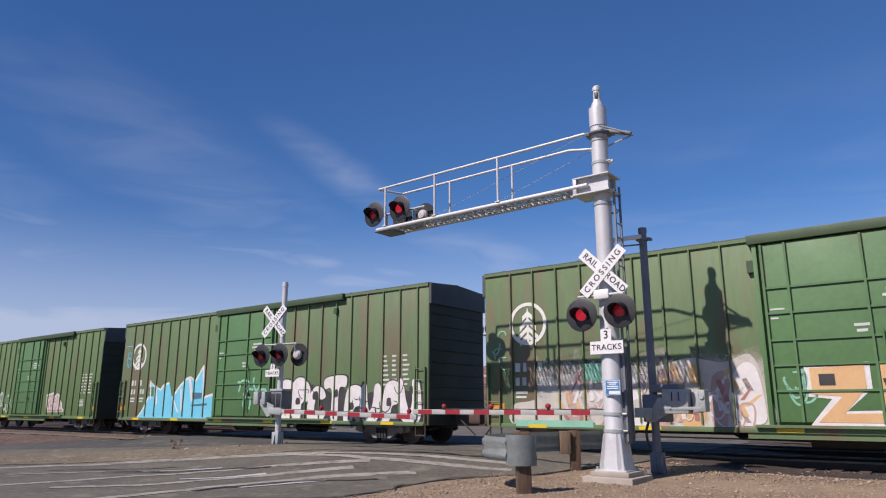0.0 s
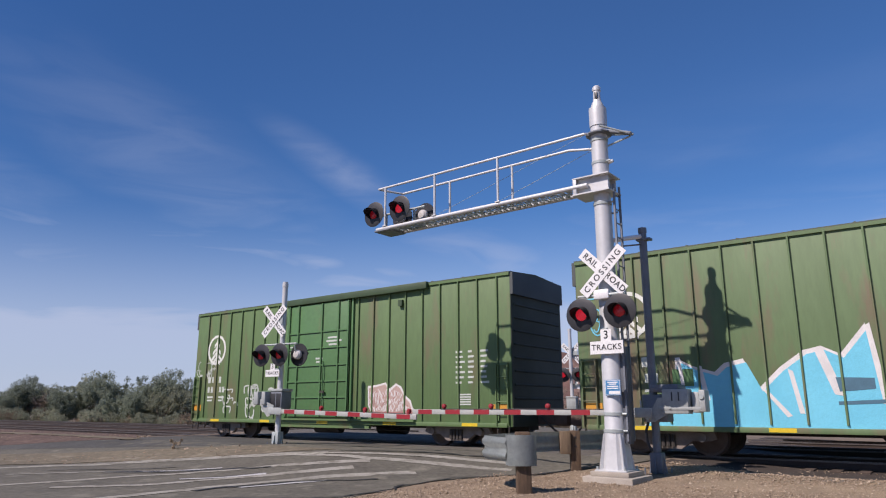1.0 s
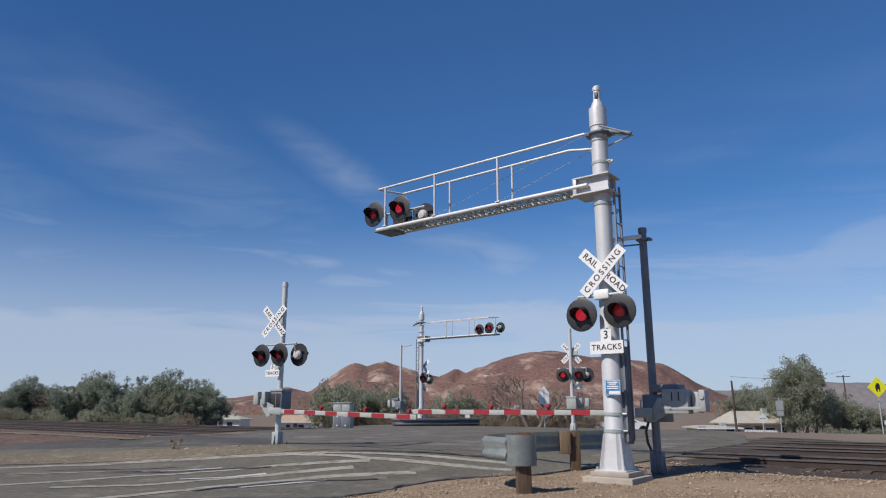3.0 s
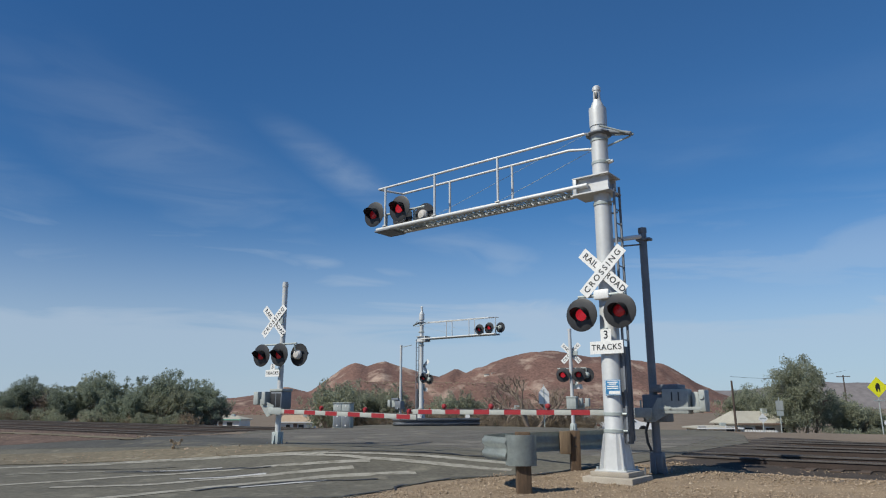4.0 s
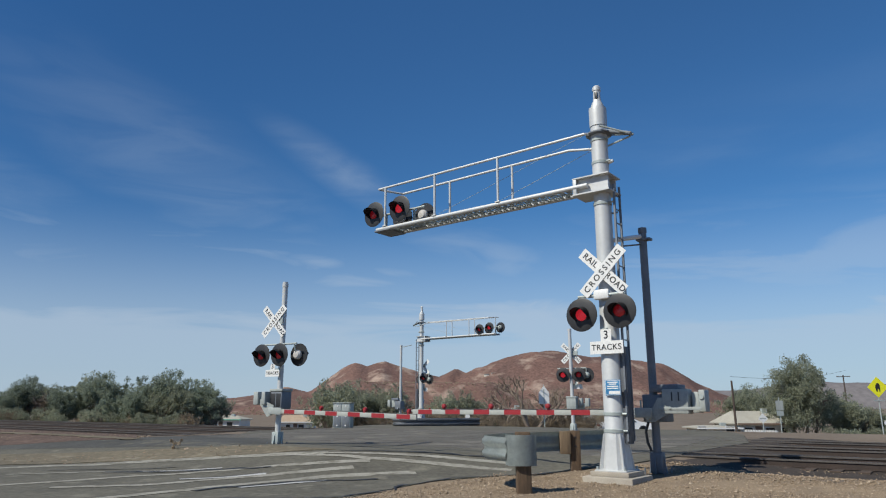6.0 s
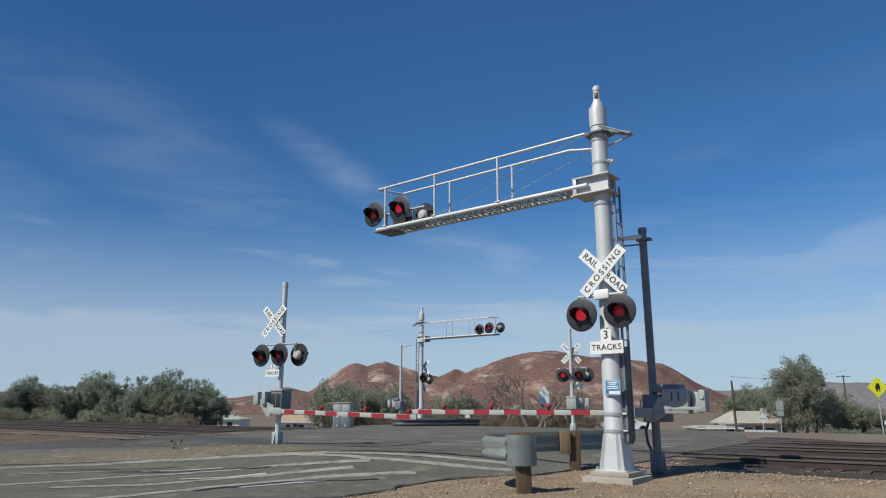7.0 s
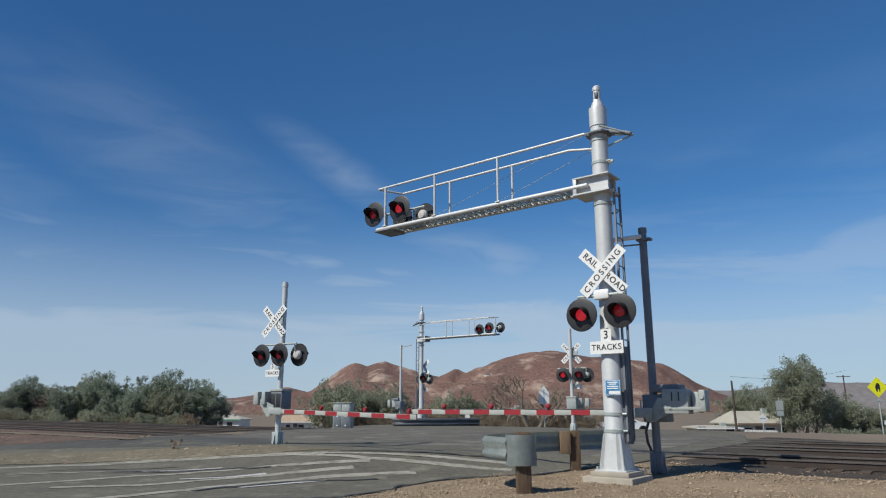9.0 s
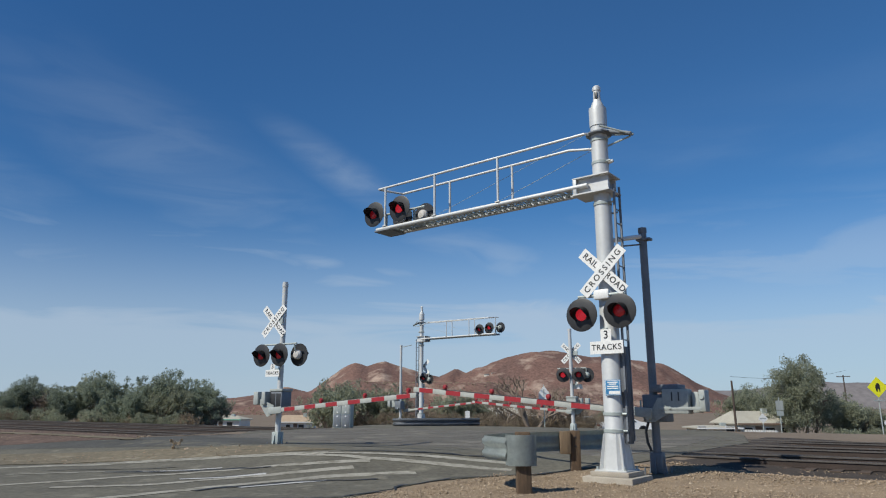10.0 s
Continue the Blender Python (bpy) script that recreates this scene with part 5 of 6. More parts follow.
    for x in (1.4, 4.5, 7.6, 10.7, 13.8, 16.6):
        if x < L - 0.8:
            part("reflector", B(x, x + 0.55, -HALF - 0.062, -HALF - 0.054, SILL + 0.0, SILL + 0.09), CARYELLOW, c, "yellow reflector", smooth_faces=False)
    return c


def letter_blob(parent, pts, fill, edge=None, grow=1.12, d=0.008, name="graffiti"):
    cx, cz = sum(p[0] for p in pts) / len(pts), sum(p[1] for p in pts) / len(pts)
    line = curvy(pts)
    if edge:
        on_side("graffiti_outline", [(cx + (x - cx) * grow + 0.02, cz + (z - cz) * (grow * 0.97)) for x, z in line], edge, parent, d)
    return on_side(name, line, fill, parent, d + 0.005, "spray-painted graffiti shape")


def fat_letters(parent, x0, x1, z0, z1, count, fill, edge, rng, back=None):
    """A row of swollen, overlapping spray shapes that spell nothing, on a dark mass."""
    w = (x1 - x0) / count
    h = z1 - z0
    top = [(x0 + (x1 - x0) * k / 16, z1 - h * rng.uniform(0.10, 0.5)) for k in range(17)]
    fills = fill if isinstance(fill, tuple) else (fill,)
    on_side("graffiti_shadow", [(x0 - 0.1, z0 - 0.02)] + [(x1 + 0.1, z0 - 0.02)] + top[::-1], back or edge, parent, 0.0055)
    shapes = (
        [(.1, .0), (-.02, .35), (.05, .75), (.38, 1.0), (.75, .92), (.92, .70), (.70, .62), (.45, .70), (.36, .40), (.50, .26), (.80, .34), (.98, .18), (.62, -.03)],
        [(.02, .20), (.0, .92), (.24, 1.0), (.34, .55), (.46, .30), (.60, .50), (.66, .98), (.94, .94), (.98, .35), (.82, .04), (.40, -.04)],
        [(.15, -.02), (.05, .5), (.12, .95), (.55, 1.04), (.98, .82), (.95, .50), (.58, .40), (.52, .02)],
        [(.22, .0), (.18, .55), (.28, 1.05), (.62, 1.0), (.60, .45), (.95, .30), (1.02, .0), (.6, -.04)],
        [(.05, .1), (.30, .26), (.62, .22), (.52, .42), (.12, .52), (.08, .86), (.45, 1.03), (.95, .92), (.90, .70), (.50, .74), (.92, .52), (.98, .16), (.50, -.05)],
        [(.0, .74), (.05, .98), (.95, 1.02), (1.0, .78), (.68, .72), (.66, .05), (.36, .0), (.34, .70)],
    )
    last = -1
    for i in range(count):
        k = rng.randrange(len(shapes))
        k = (k + 1) % len(shapes) if k == last else k
        last = k
        wide, tall, lean = w * rng.uniform(0.95, 1.2), h * rng.uniform(0.72, 1.0), rng.uniform(-0.12, 0.16)
        a = x0 + i * w
        pts = [(a + px * wide + lean * pz * h, z0 + pz * tall) for px, pz in shapes[k]]
        letter_blob(parent, pts, fills[i % len(fills)], edge, 1.10, d=0.008 + 0.0009 * (i % 4))
        hx, hz = a + rng.uniform(.35, .6) * wide, z0 + tall * rng.uniform(.4, .75)
        sx, sz = rng.uniform(.05, .12), rng.uniform(.07, .16)
        on_side("graffiti_hole", curvy([(hx - sx, hz - sz), (hx - sx, hz + sz), (hx + sx, hz + sz * 1.2), (hx + sx * 1.2, hz - sz * .8)]), edge, parent, 0.0175)


def scribble(parent, x0, x1, z0, z1, count, material, rng, width=0.035, d=0.012):
    """Loose spray lines."""
    for i in range(count):
        cx, cz = rng.uniform(x0, x1), rng.uniform(z0, z1)
        rx, rz = rng.uniform(.1, .28), rng.uniform(.12, .32)
        a0, span = rng.uniform(0, 6.3), rng.uniform(2.2, 5.2)
        out, inn = [], []
        for k in range(13):
            a = a0 + span * k / 12
            x, z = cx + rx * math.cos(a), cz + rz * math.sin(a) + 0.06 * math.cos(2 * a)
            nx, nz = math.cos(a), math.sin(a)
            out.append((x + nx * width / 2, z + nz * width / 2))
            inn.append((x - nx * width / 2, z - nz * width / 2))
        on_side("graffiti_stroke", out + inn[::-1], material, parent, d)


def overspray_paint():
    """Sprayed mist of pale paint that thins out upwards, with the car's own paint showing through."""
    m = mat("pale_overspray", (0.58, 0.54, 0.48), (0.46, 0.44, 0.38), 2.0, 0.65, bump=0)
    nt = m.node_tree
    where = nt.nodes.new("ShaderNodeTexCoord").outputs["Object"]
    axes = nt.nodes.new("ShaderNodeSeparateXYZ")
    nt.links.new(where, axes.inputs[0])
    cloud_tex = nt.nodes.new("ShaderNodeTexNoise")
    cloud_tex.inputs["Scale"].default_value, cloud_tex.inputs["Detail"].default_value = 2.6, 4.0
    nt.links.new(where, cloud_tex.inputs["Vector"])
    fade = nt.nodes.new("ShaderNodeMapRange")
    for key, v in (("From Min", 2.85), ("From Max", 1.75), ("To Min", -0.45), ("To Max", 0.75)):
        fade.inputs[key].default_value = v
    nt.links.new(axes.outputs["Z"], fade.inputs["Value"])
    both = nt.nodes.new("ShaderNodeMath")
    both.operation, both.use_clamp = "ADD", True
    nt.links.new(fade.outputs[0], both.inputs[0])
    thin = nt.nodes.new("ShaderNodeMapRange")
    for key, v in (("From Min", 0.35), ("From Max", 0.70), ("To Min", -0.25), ("To Max", 0.40)):
        thin.inputs[key].default_value = v
    nt.links.new(cloud_tex.outputs["Fac"], thin.inputs["Value"])
    nt.links.new(thin.outputs[0], both.inputs[1])
    nt.links.new(both.outputs[0], nt.nodes["Principled BSDF"].inputs["Alpha"])
    return m


OVERSPRAY = overspray_paint()


def build_train():
    rng = random.Random(11)
    long_ribs = [0.88 + 0.735 * i for i in range(9)] + [11.45 + 0.735 * i for i in range(10)]
    car_a = boxcar(18.5, long_ribs, (7.6, 11.2), "weathered green boxcar with tan and pink graffiti", CARGREEN, rng)
    car_b = boxcar(18.5, long_ribs, (7.6, 11.1), "weathered green boxcar with sky-blue and white graffiti", CARGREEN, rng)
    car_c = boxcar(15.5, [0.8 + 0.735 * i for i in range(7)] + [9.46 + 0.70 * i for i in range(9)], (5.95, 9.15), "green boxcar at the end with a small pink graffiti", CARGREEN_B, rng)
    # blue piece with a jagged white-edged top
    top = [(x, 0.6 + (z - 0.6) * 0.92) for x, z in [(2.1, 0.95), (2.55, 1.6), (2.6, 2.35), (3.0, 2.12), (3.5, 1.95), (3.72, 2.16), (4.15, 2.26), (4.45, 1.55), (4.9, 2.02), (5.4, 2.40), (5.75, 2.48), (6.1, 2.28), (6.62, 2.95), (6.75, 1.55), (7.5, 1.72)]]
    outline = top + [(7.5, 0.64), (1.6, 0.64)]
    on_side("graffiti", [(x - 0.06, z + 0.09) if z > 0.7 else (x, z) for x, z in outline], SPRAYWHITE, car_b, 0.006, "white-edged sky-blue graffiti")
    on_side("graffiti", outline, SPRAYBLUE, car_b, 0.011, "sky-blue graffiti")
    for pts in ([(4.42, 1.55), (4.55, 1.5), (5.0, 0.95), (4.9, 0.92)], [(5.55, 2.35), (5.72, 2.4), (6.05, 1.35), (5.85, 1.4)], [(6.55, 2.8), (6.64, 2.85), (6.82, 1.2), (6.70, 1.2)], [(3.05, 2.1), (3.15, 2.08), (3.3, 1.3), (3.18, 1.25)],
                [(2.58, 2.3), (2.66, 2.3), (2.75, 1.5), (2.66, 1.5)], [(5.0, 1.95), (5.1, 1.9), (5.25, 1.0), (5.15, 1.0)]):
        on_side("graffiti_stroke", pts, SPRAYWHITE, car_b, 0.016)
    for pts in ([(5.9, 1.75), (6.6, 1.72), (6.6, 1.5), (5.95, 1.45)], [(5.9, 1.25), (7.0, 1.3), (7.0, 1.22), (5.9, 1.18)]):
        on_side("graffiti_stroke", pts, mat("slate_spray_paint", (0.07, 0.17, 0.24)), car_b, 0.0165)
    fat_letters(car_b, 11.3, 18.2, 0.66, 2.2, 8, SPRAYWHITE, SPRAYBLACK, random.Random(6))
    scribble(car_b, 11.6, 18.0, 0.9, 1.9, 16, SPRAYBLACK, rng, 0.03, 0.020)
    scribble(car_b, 7.9, 10.9, 1.2, 2.2, 6, SPRAYMINT, rng, 0.10, 0.112)
    scribble(car_b, 0.2, 0.7, 3.2, 4.2, 4, SPRAYBLUE, rng)
    on_side("graffiti", rect(2.45, 2.95, 1.62, 2.02), DOORGREEN, car_b, 0.013)
    # car ahead: pale pieces and a tan one
    on_side("graffiti", curvy([(0.95, 0.66), (0.9, 1.2), (1.6, 1.35), (2.3, 1.9), (3.1, 2.05), (4.0, 2.22), (4.9, 2.10), (5.8, 2.28), (6.6, 2.15), (7.2, 2.30), (7.45, 1.6), (7.45, 0.68), (5.0, 0.66), (3.0, 0.66)]), SPRAYGHOST, car_a, 0.006, "ghosted pale graffiti")
    tones = (SPRAYPINK, SPRAYGHOST, SPRAYWHITE, SPRAYPINK, SPRAYTAN)
    art = random.Random(9)
    fat_letters(car_a, 2.5, 6.9, 0.70, 2.15, 6, tones, SPRAYGHOST, art, SPRAYGHOST)
    for i in range(60):
        # slanting strokes in faded tones
        x, z, w, high, lean = art.uniform(2.4, 7.2), art.uniform(0.75, 1.5), art.uniform(0.05, 0.14), art.uniform(0.25, 0.6), art.uniform(-0.35, 0.35)
        tone = (SPRAYPINK, SPRAYWHITE, SPRAYTAN, SPRAYGHOST, SPRAYWHITE, SPRAYROSE)[i % 6]
        on_side("graffiti_stroke", [(x, z), (x + w, z), (x + w * 0.8 + lean, z + high), (x + lean, z + high * 0.92)], tone, car_a, 0.019 + 0.0007 * (i % 6))
    on_side("graffiti_overspray", rect(1.6, 7.5, 1.3, 3.0), OVERSPRAY, car_a, 0.0052, "soft pale overspray")
    scribble(car_a, 2.6, 7.2, 0.9, 1.9, 16, SPRAYPINK, art, 0.04, 0.0245)
    scribble(car_a, 3.0, 7.0, 0.9, 1.8, 8, SPRAYWHITE, art, 0.03, 0.0255)
    on_side("graffiti", rect(1.0, 3.3, 0.63, 0.80), SPRAYMINT, car_a, 0.060)
    letter_blob(car_a, [(6.75, 0.8), (6.7, 1.6), (7.0, 2.1), (7.3, 2.0), (7.42, 1.3), (7.38, 0.8)], SPRAYWHITE, None, d=0.014)
    scribble(car_a, 7.7, 8.3, 1.45, 1.8, 6, SPRAYMINT, art, 0.05, 0.106)
    on_side("graffiti", [(8.3, 0.76), (8.75, 1.3), (8.3, 1.35), (8.28, 2.0), (9.5, 2.05), (9.5, 1.5), (9.0, 1.05), (10.9, 1.1), (11.0, 0.76)], SPRAYWHITE, car_a, 0.106)
    on_side("graffiti", [(8.45, 0.82), (8.95, 1.35), (8.4, 1.4), (8.38, 1.95), (9.4, 1.98), (9.4, 1.52), (8.95, 1.0), (10.8, 1.04), (10.9, 0.82)], SPRAYTAN, car_a, 0.112, "tan graffiti lettering")
    on_side("graffiti", rect(9.62, 9.95, 1.1, 2.0), SPRAYTAN, car_a, 0.112)
    on_side("graffiti", rect(8.55, 8.85, 1.58, 1.82), SPRAYBLACK, car_a, 0.117)
    scribble(car_a, 11.4, 18, 0.9, 2.2, 26, SPRAYWHITE, rng, 0.09)
    on_side("graffiti", rect(3.05, 3.6, 1.75, 2.25), SPRAYMINT, car_a, 0.02)
    scribble(car_a, 0.2, 0.8, 2.3, 3.1, 4, SPRAYMINT, rng)
    # last car
    scribble(car_c, 0.2, 1.4, 2.3, 2.9, 7, STENCIL, rng)
    scribble(car_c, 2.2, 5.8, 0.9, 1.75, 26, STENCIL, rng, 0.06)
    on_side("graffiti_outline", [(10.17, 0.90), (9.98, 1.2), (9.95, 1.82), (10.30, 1.84), (10.74, 1.92), (10.92, 1.72), (11.18, 1.88), (11.40, 1.78), (11.58, 1.5), (11.80, 1.35), (11.89, 1.12), (12.06, 1.0), (12.04, 0.90)], SPRAYWHITE, car_c, 0.008)
    on_side("graffiti", [(10.21, 0.94), (10.03, 1.22), (10.01, 1.75), (10.32, 1.78), (10.72, 1.85), (10.92, 1.62), (11.20, 1.81), (11.36, 1.72), (11.53, 1.46), (11.75, 1.29), (11.84, 1.08), (11.99, 0.98), (11.97, 0.94)], SPRAYPINK, car_c, 0.013, "pink graffiti lettering")
    tag = random.Random(31)
    for k in range(96):
        x, z = 10.06 + (k % 32) * 0.054, 1.03 + 0.22 * (k // 32) + tag.uniform(-.04, .05)
        top = 1.74 if x < 11.15 else 1.74 - 0.92 * (x - 11.15)
        if z + 0.10 > top:
            continue
        # short bent strokes, white with a few darker pink ones between
        high, lean, w = min(tag.uniform(0.10, 0.22), top - z), tag.uniform(-.10, .10), tag.uniform(.022, .040)
        bend = tag.uniform(-.05, .05)
        pts = [(x, z), (x + w, z), (x + w + bend, z + high / 2), (x + w + lean, z + high), (x + lean, z + high), (x + bend, z + high / 2)]
        on_side("graffiti_stroke", pts, SPRAYWHITE if k % 5 else SPRAYROSE, car_c, 0.018 + 0.0005 * (k % 4))
    on_side("graffiti_stroke", rect(10.2, 11.95, 0.945, 0.995), SPRAYROSE, car_c, 0.0205)
    on_side("graffiti", rect(4.4, 5.2, 1.35, 1.75), DOORGREEN, car_c, 0.02)
    for k in range(5):
        on_side("marking_bar", rect(13.7, 14.1, 1.2 + k * 0.07, 1.24 + k * 0.07), STENCIL, car_c, 0.008)
    return ((car_a, 11.2), (car_b, 31.85), (car_c, 49.45))


TRAIN = build_train()
TRAIN_SPEED = 23.6


# ---------------------------------------------------------------- guard rail
def ribbon(path, z0, z1, name, material, parent, label="", flat=1.0):
    """A W-shaped beam bent along a plan line."""
    prof = [(0.0, 0.0), (0.035, 0.10), (0.075, 0.16), (0.075, 0.30), (0.0, 0.44), (0.0, 0.56), (0.075, 0.70), (0.075, 0.84), (0.035, 0.90), (0.0, 1.0)]
    bm = bmesh.new()
    rows = []
    for i, (x, y) in enumerate(path):
        a, b = path[max(0, i - 1)], path[min(len(path) - 1, i + 1)]
        d = Vector((b[0] - a[0], b[1] - a[1])).normalized()
        nx, ny = -d.y, d.x
        rows.append([bm.verts.new((x + nx * o * flat, y + ny * o * flat, z0 + (z1 - z0) * h)) for o, h in prof])
    for a, b in zip(rows, rows[1:]):
        for k in range(len(prof) - 1):
            bm.faces.new((a[k], b[k], b[k + 1], a[k + 1]))
    bmesh.ops.solidify(bm, geom=bm.faces[:], thickness=0.006)
    return part(name, bm, material, parent, label, sharp=60)


def make_guard_rail():
    g = root("guard_rail", Matrix.Identity(4), "galvanised guard rail bent round a timber post", "guard rail")
    nose = [(1.16, 12.72), (1.0, 13.05), (0.86, 13.35), (0.80, 13.65), (0.84, 13.95), (0.98, 14.3), (1.2, 14.65), (1.55, 15.0), (2.2, 15.58), (2.9, 16.14), (3.5, 16.62), (3.95, 16.98)]
    ribbon([(1.68, 12.80), (1.66, 12.62), (1.56, 12.53), (1.42, 12.50), (1.28, 12.52), (1.17, 12.62), (1.13, 12.8)], 0.50, 1.03, "end_plate", GALV, g, "rolled galvanised end plate", flat=0.06)
    ribbon(nose, 0.56, 0.98, "w_beam", GALV, g, "corrugated galvanised beam", flat=0.65)
    part("front_post", B(1.30, 1.56, 12.58, 12.82, -0.3, 1.08, bevel=0.015), TIMBER, g, "splintered timber post")
    part("rear_post", B(2.86, 3.08, 15.86, 16.06, -0.2, 1.00, bevel=0.012), TIMBER, g, "weathered timber post")
    part("blockout", B(2.62, 2.85, 15.78, 15.98, 0.5, 0.99, bevel=0.01), DARKTIMBER, g, "pale timber spacer block")
    for z in (0.66, 0.86):
        part("post_hole", T((2.97, 15.85, z), (2.97, 15.875, z), 0.022, n=10), BLACK, g)


make_guard_rail()


# ---------------------------------------------------------------- plants
def crown_mesh(rng, w, h, clumps, per, leaf, gap=0.0):
    """Many small leaves in uneven clumps inside a lumpy outline."""
    verts, faces = [], []
    heads = [(rng.uniform(-.30, .30) * w, rng.uniform(-.30, .30) * w, rng.uniform(.30, .66) * h, rng.uniform(.20, .34)) for _ in range(8)]
    heads.append((0.0, 0.0, 0.66 * h, 0.30))
    for c in range(clumps):
        hx, hy, hz, hr = heads[c % len(heads)]
        d = Vector((rng.gauss(0, 1), rng.gauss(0, 1), rng.gauss(0, 1))).normalized() * rng.random() ** 0.4
        cx, cy, cz = hx + d.x * hr * w, hy + d.y * hr * w, hz + d.z * hr * h * 0.95
        size = rng.uniform(0.045, 0.11) * w
        for k in range(per):
            d = Vector((rng.gauss(0, 1), rng.gauss(0, 1), rng.gauss(0, 1.1))).normalized() * size * rng.random() ** 0.45
            p = Vector((cx, cy, cz)) + d
            if p.z < 0.04 * h:
                continue
            u = Vector((rng.gauss(0, 0.7), rng.gauss(0, 0.7), rng.gauss(0, 1))).normalized()
            v = u.orthogonal().normalized()
            v = (v * math.cos(k) + u.cross(v) * math.sin(k)).normalized()
            s = leaf * rng.uniform(0.6, 1.3)
            k0 = len(verts)
            verts += [p - u * s, p + v * s * 0.34, p + u * s, p - v * s * 0.34]
            faces.append((k0, k0 + 1, k0 + 2, k0 + 3))
    me = bpy.data.meshes.new("crown")
    me.from_pydata([tuple(v) for v in verts], [], faces)
    return me


def limbs(bm, rng, a, way, length, r, depth, spread=0.6):
    b = a + way * length
    tube(bm, a, b, r, r * 0.62, n=6 if depth > 1 else 4, caps=False)
    if depth <= 0:
        return
    for k in range(rng.choice((2, 3, 3))):
        w = (way + Vector((rng.gauss(0, spread), rng.gauss(0, spread), rng.gauss(0.12, spread * 0.5)))).normalized()
        limbs(bm, rng, a + way * length * rng.uniform(0.6, 1.0), w, length * rng.uniform(0.55, 0.8), r * 0.58, depth - 1, spread)


def tree(seed, w, h, leaf_mat, label, clumps=80, per=80, leaf=0.20, category="tree", name="tree", trunk=True):
    rng = random.Random(seed)
    t = root(name, Matrix.Identity(4), label, category)
    bm = bmesh.new()
    for k in range(3 if trunk else 5):
        limbs(bm, rng, Vector((rng.uniform(-.1, .1) * w, rng.uniform(-.1, .1) * w, -0.3)), Vector((rng.gauss(0, .25), rng.gauss(0, .25), 1)).normalized(), h * 0.27, 0.026 * h * (0.8 if trunk else 0.4), 3)
    part("trunk", bm, BARK, t, "forked grey-brown trunk")
    me = crown_mesh(rng, w, h, clumps, per, leaf)
    me.materials.append(leaf_mat)
    c = new("crown", me)
    c.parent = t
    c["label"] = "dense uneven leafy crown"
    return t


def bare_tree(seed, h, label, depth=5):
    rng = random.Random(seed)
    t = root("bare_tree", Matrix.Identity(4), label, "tree")
    bm = bmesh.new()
    for k in range(3):
        limbs(bm, rng, Vector((rng.uniform(-.2, .2), rng.uniform(-.2, .2), -0.2)), Vector((rng.gauss(0, .3), rng.gauss(0, .3), 1)).normalized(), h * 0.30, 0.022 * h, depth, 0.55)
    part("branchwork", bm, BARK, t, "leafless tangled branches")
    return t


def stand(first, x, y, scale=1.0, turn=0.0, sz=None):
    """Places the first of a kind, or a copy of it, on the ground."""
    m = Matrix.Translation((x, y, ground_z(x, y) - 0.1)) @ Matrix.Rotation(turn, 4, "Z")
    if first.get("placed"):
        ob = copy_thing(first, m)
        ob.scale = (1, 1, 1)
    else:
        ob = first
        first["placed"] = 1
        ob.matrix_basis = m
    ob.scale = (scale, scale, (sz or scale))
    return ob


GROUP_LEFT = "trees behind the tracks"
kinds = [tree(21 + k, 6.6, 7.4, (LEAF_B, LEAF_B, LEAF, LEAF_B)[k], ("dark green full desert tree behind the tracks", "dark green broad tree behind the tracks", "dusty olive-green tree behind the tracks", "dark green tall tree behind the tracks")[k], 260, 90, 0.125) for k in range(4)]
rng = random.Random(77)
LEFT_TREES = ((-70, 104, .66), (-66, 100, .70), (-63, 106, .80), (-59.5, 100, .78), (-57, 106, .62), (-53.5, 98, .70), (-50.6, 103, .92), (-48.4, 99, .88), (-46.3, 104, .62), (-43.6, 100, .94),
              (-41.0, 104, .80), (-39.0, 100, .96), (-36.6, 103, .84), (-35.0, 100, .92), (-37.8, 97, .72), (-42.2, 97, .66), (-33.8, 103, .7), (-76, 102, .66), (-82, 106, .7), (-90, 104, .7), (-61, 97, .55), (-46, 97, .6), (-55.5, 101, .68))
for i, (x, y, k) in enumerate(LEFT_TREES):
    tagged(stand(kinds[(i * 7) % 4], x, y, k * 1.23, rng.uniform(0, 6.3)), group=GROUP_LEFT)
shrub = tree(41, 4.2, 2.6, LEAF, "olive desert shrub at the edge of the tracks", 70, 36, 0.11, "shrub", "shrub", False)
dry = tree(43, 4.5, 2.4, LEAF_DRY, "dry brown leafless brush", 60, 40, 0.08, "shrub", "dry_shrub", False)
for i in range(34):
    x = -76 + i * 1.27
    stand(shrub if i % 3 else dry, x, 94 + rng.uniform(-2, 2), rng.uniform(.6, .95), rng.uniform(0, 6.3))
bare = bare_tree(5, 5.6, "leafless grey-brown tree with many fine branches")
bare_b = bare_tree(8, 6.0, "leafless grey-brown tree with spreading branches")
for x, y, k in ((-32.9, 100, 1.15), (-34.2, 101, 1.3), (-35.0, 98, 1.0), (-55.5, 99, 1.15), (-58, 99, 1.1), (-67, 97, .9)):
    stand(bare, x, y, k, rng.uniform(0, 6.3))
# tamarisks beside the far signals
tamarisk = tree(51, 4.6, 4.0, LEAF, "grey-green tamarisk bush beyond the crossing", 130, 55, 0.10, "bush", "bush", False)
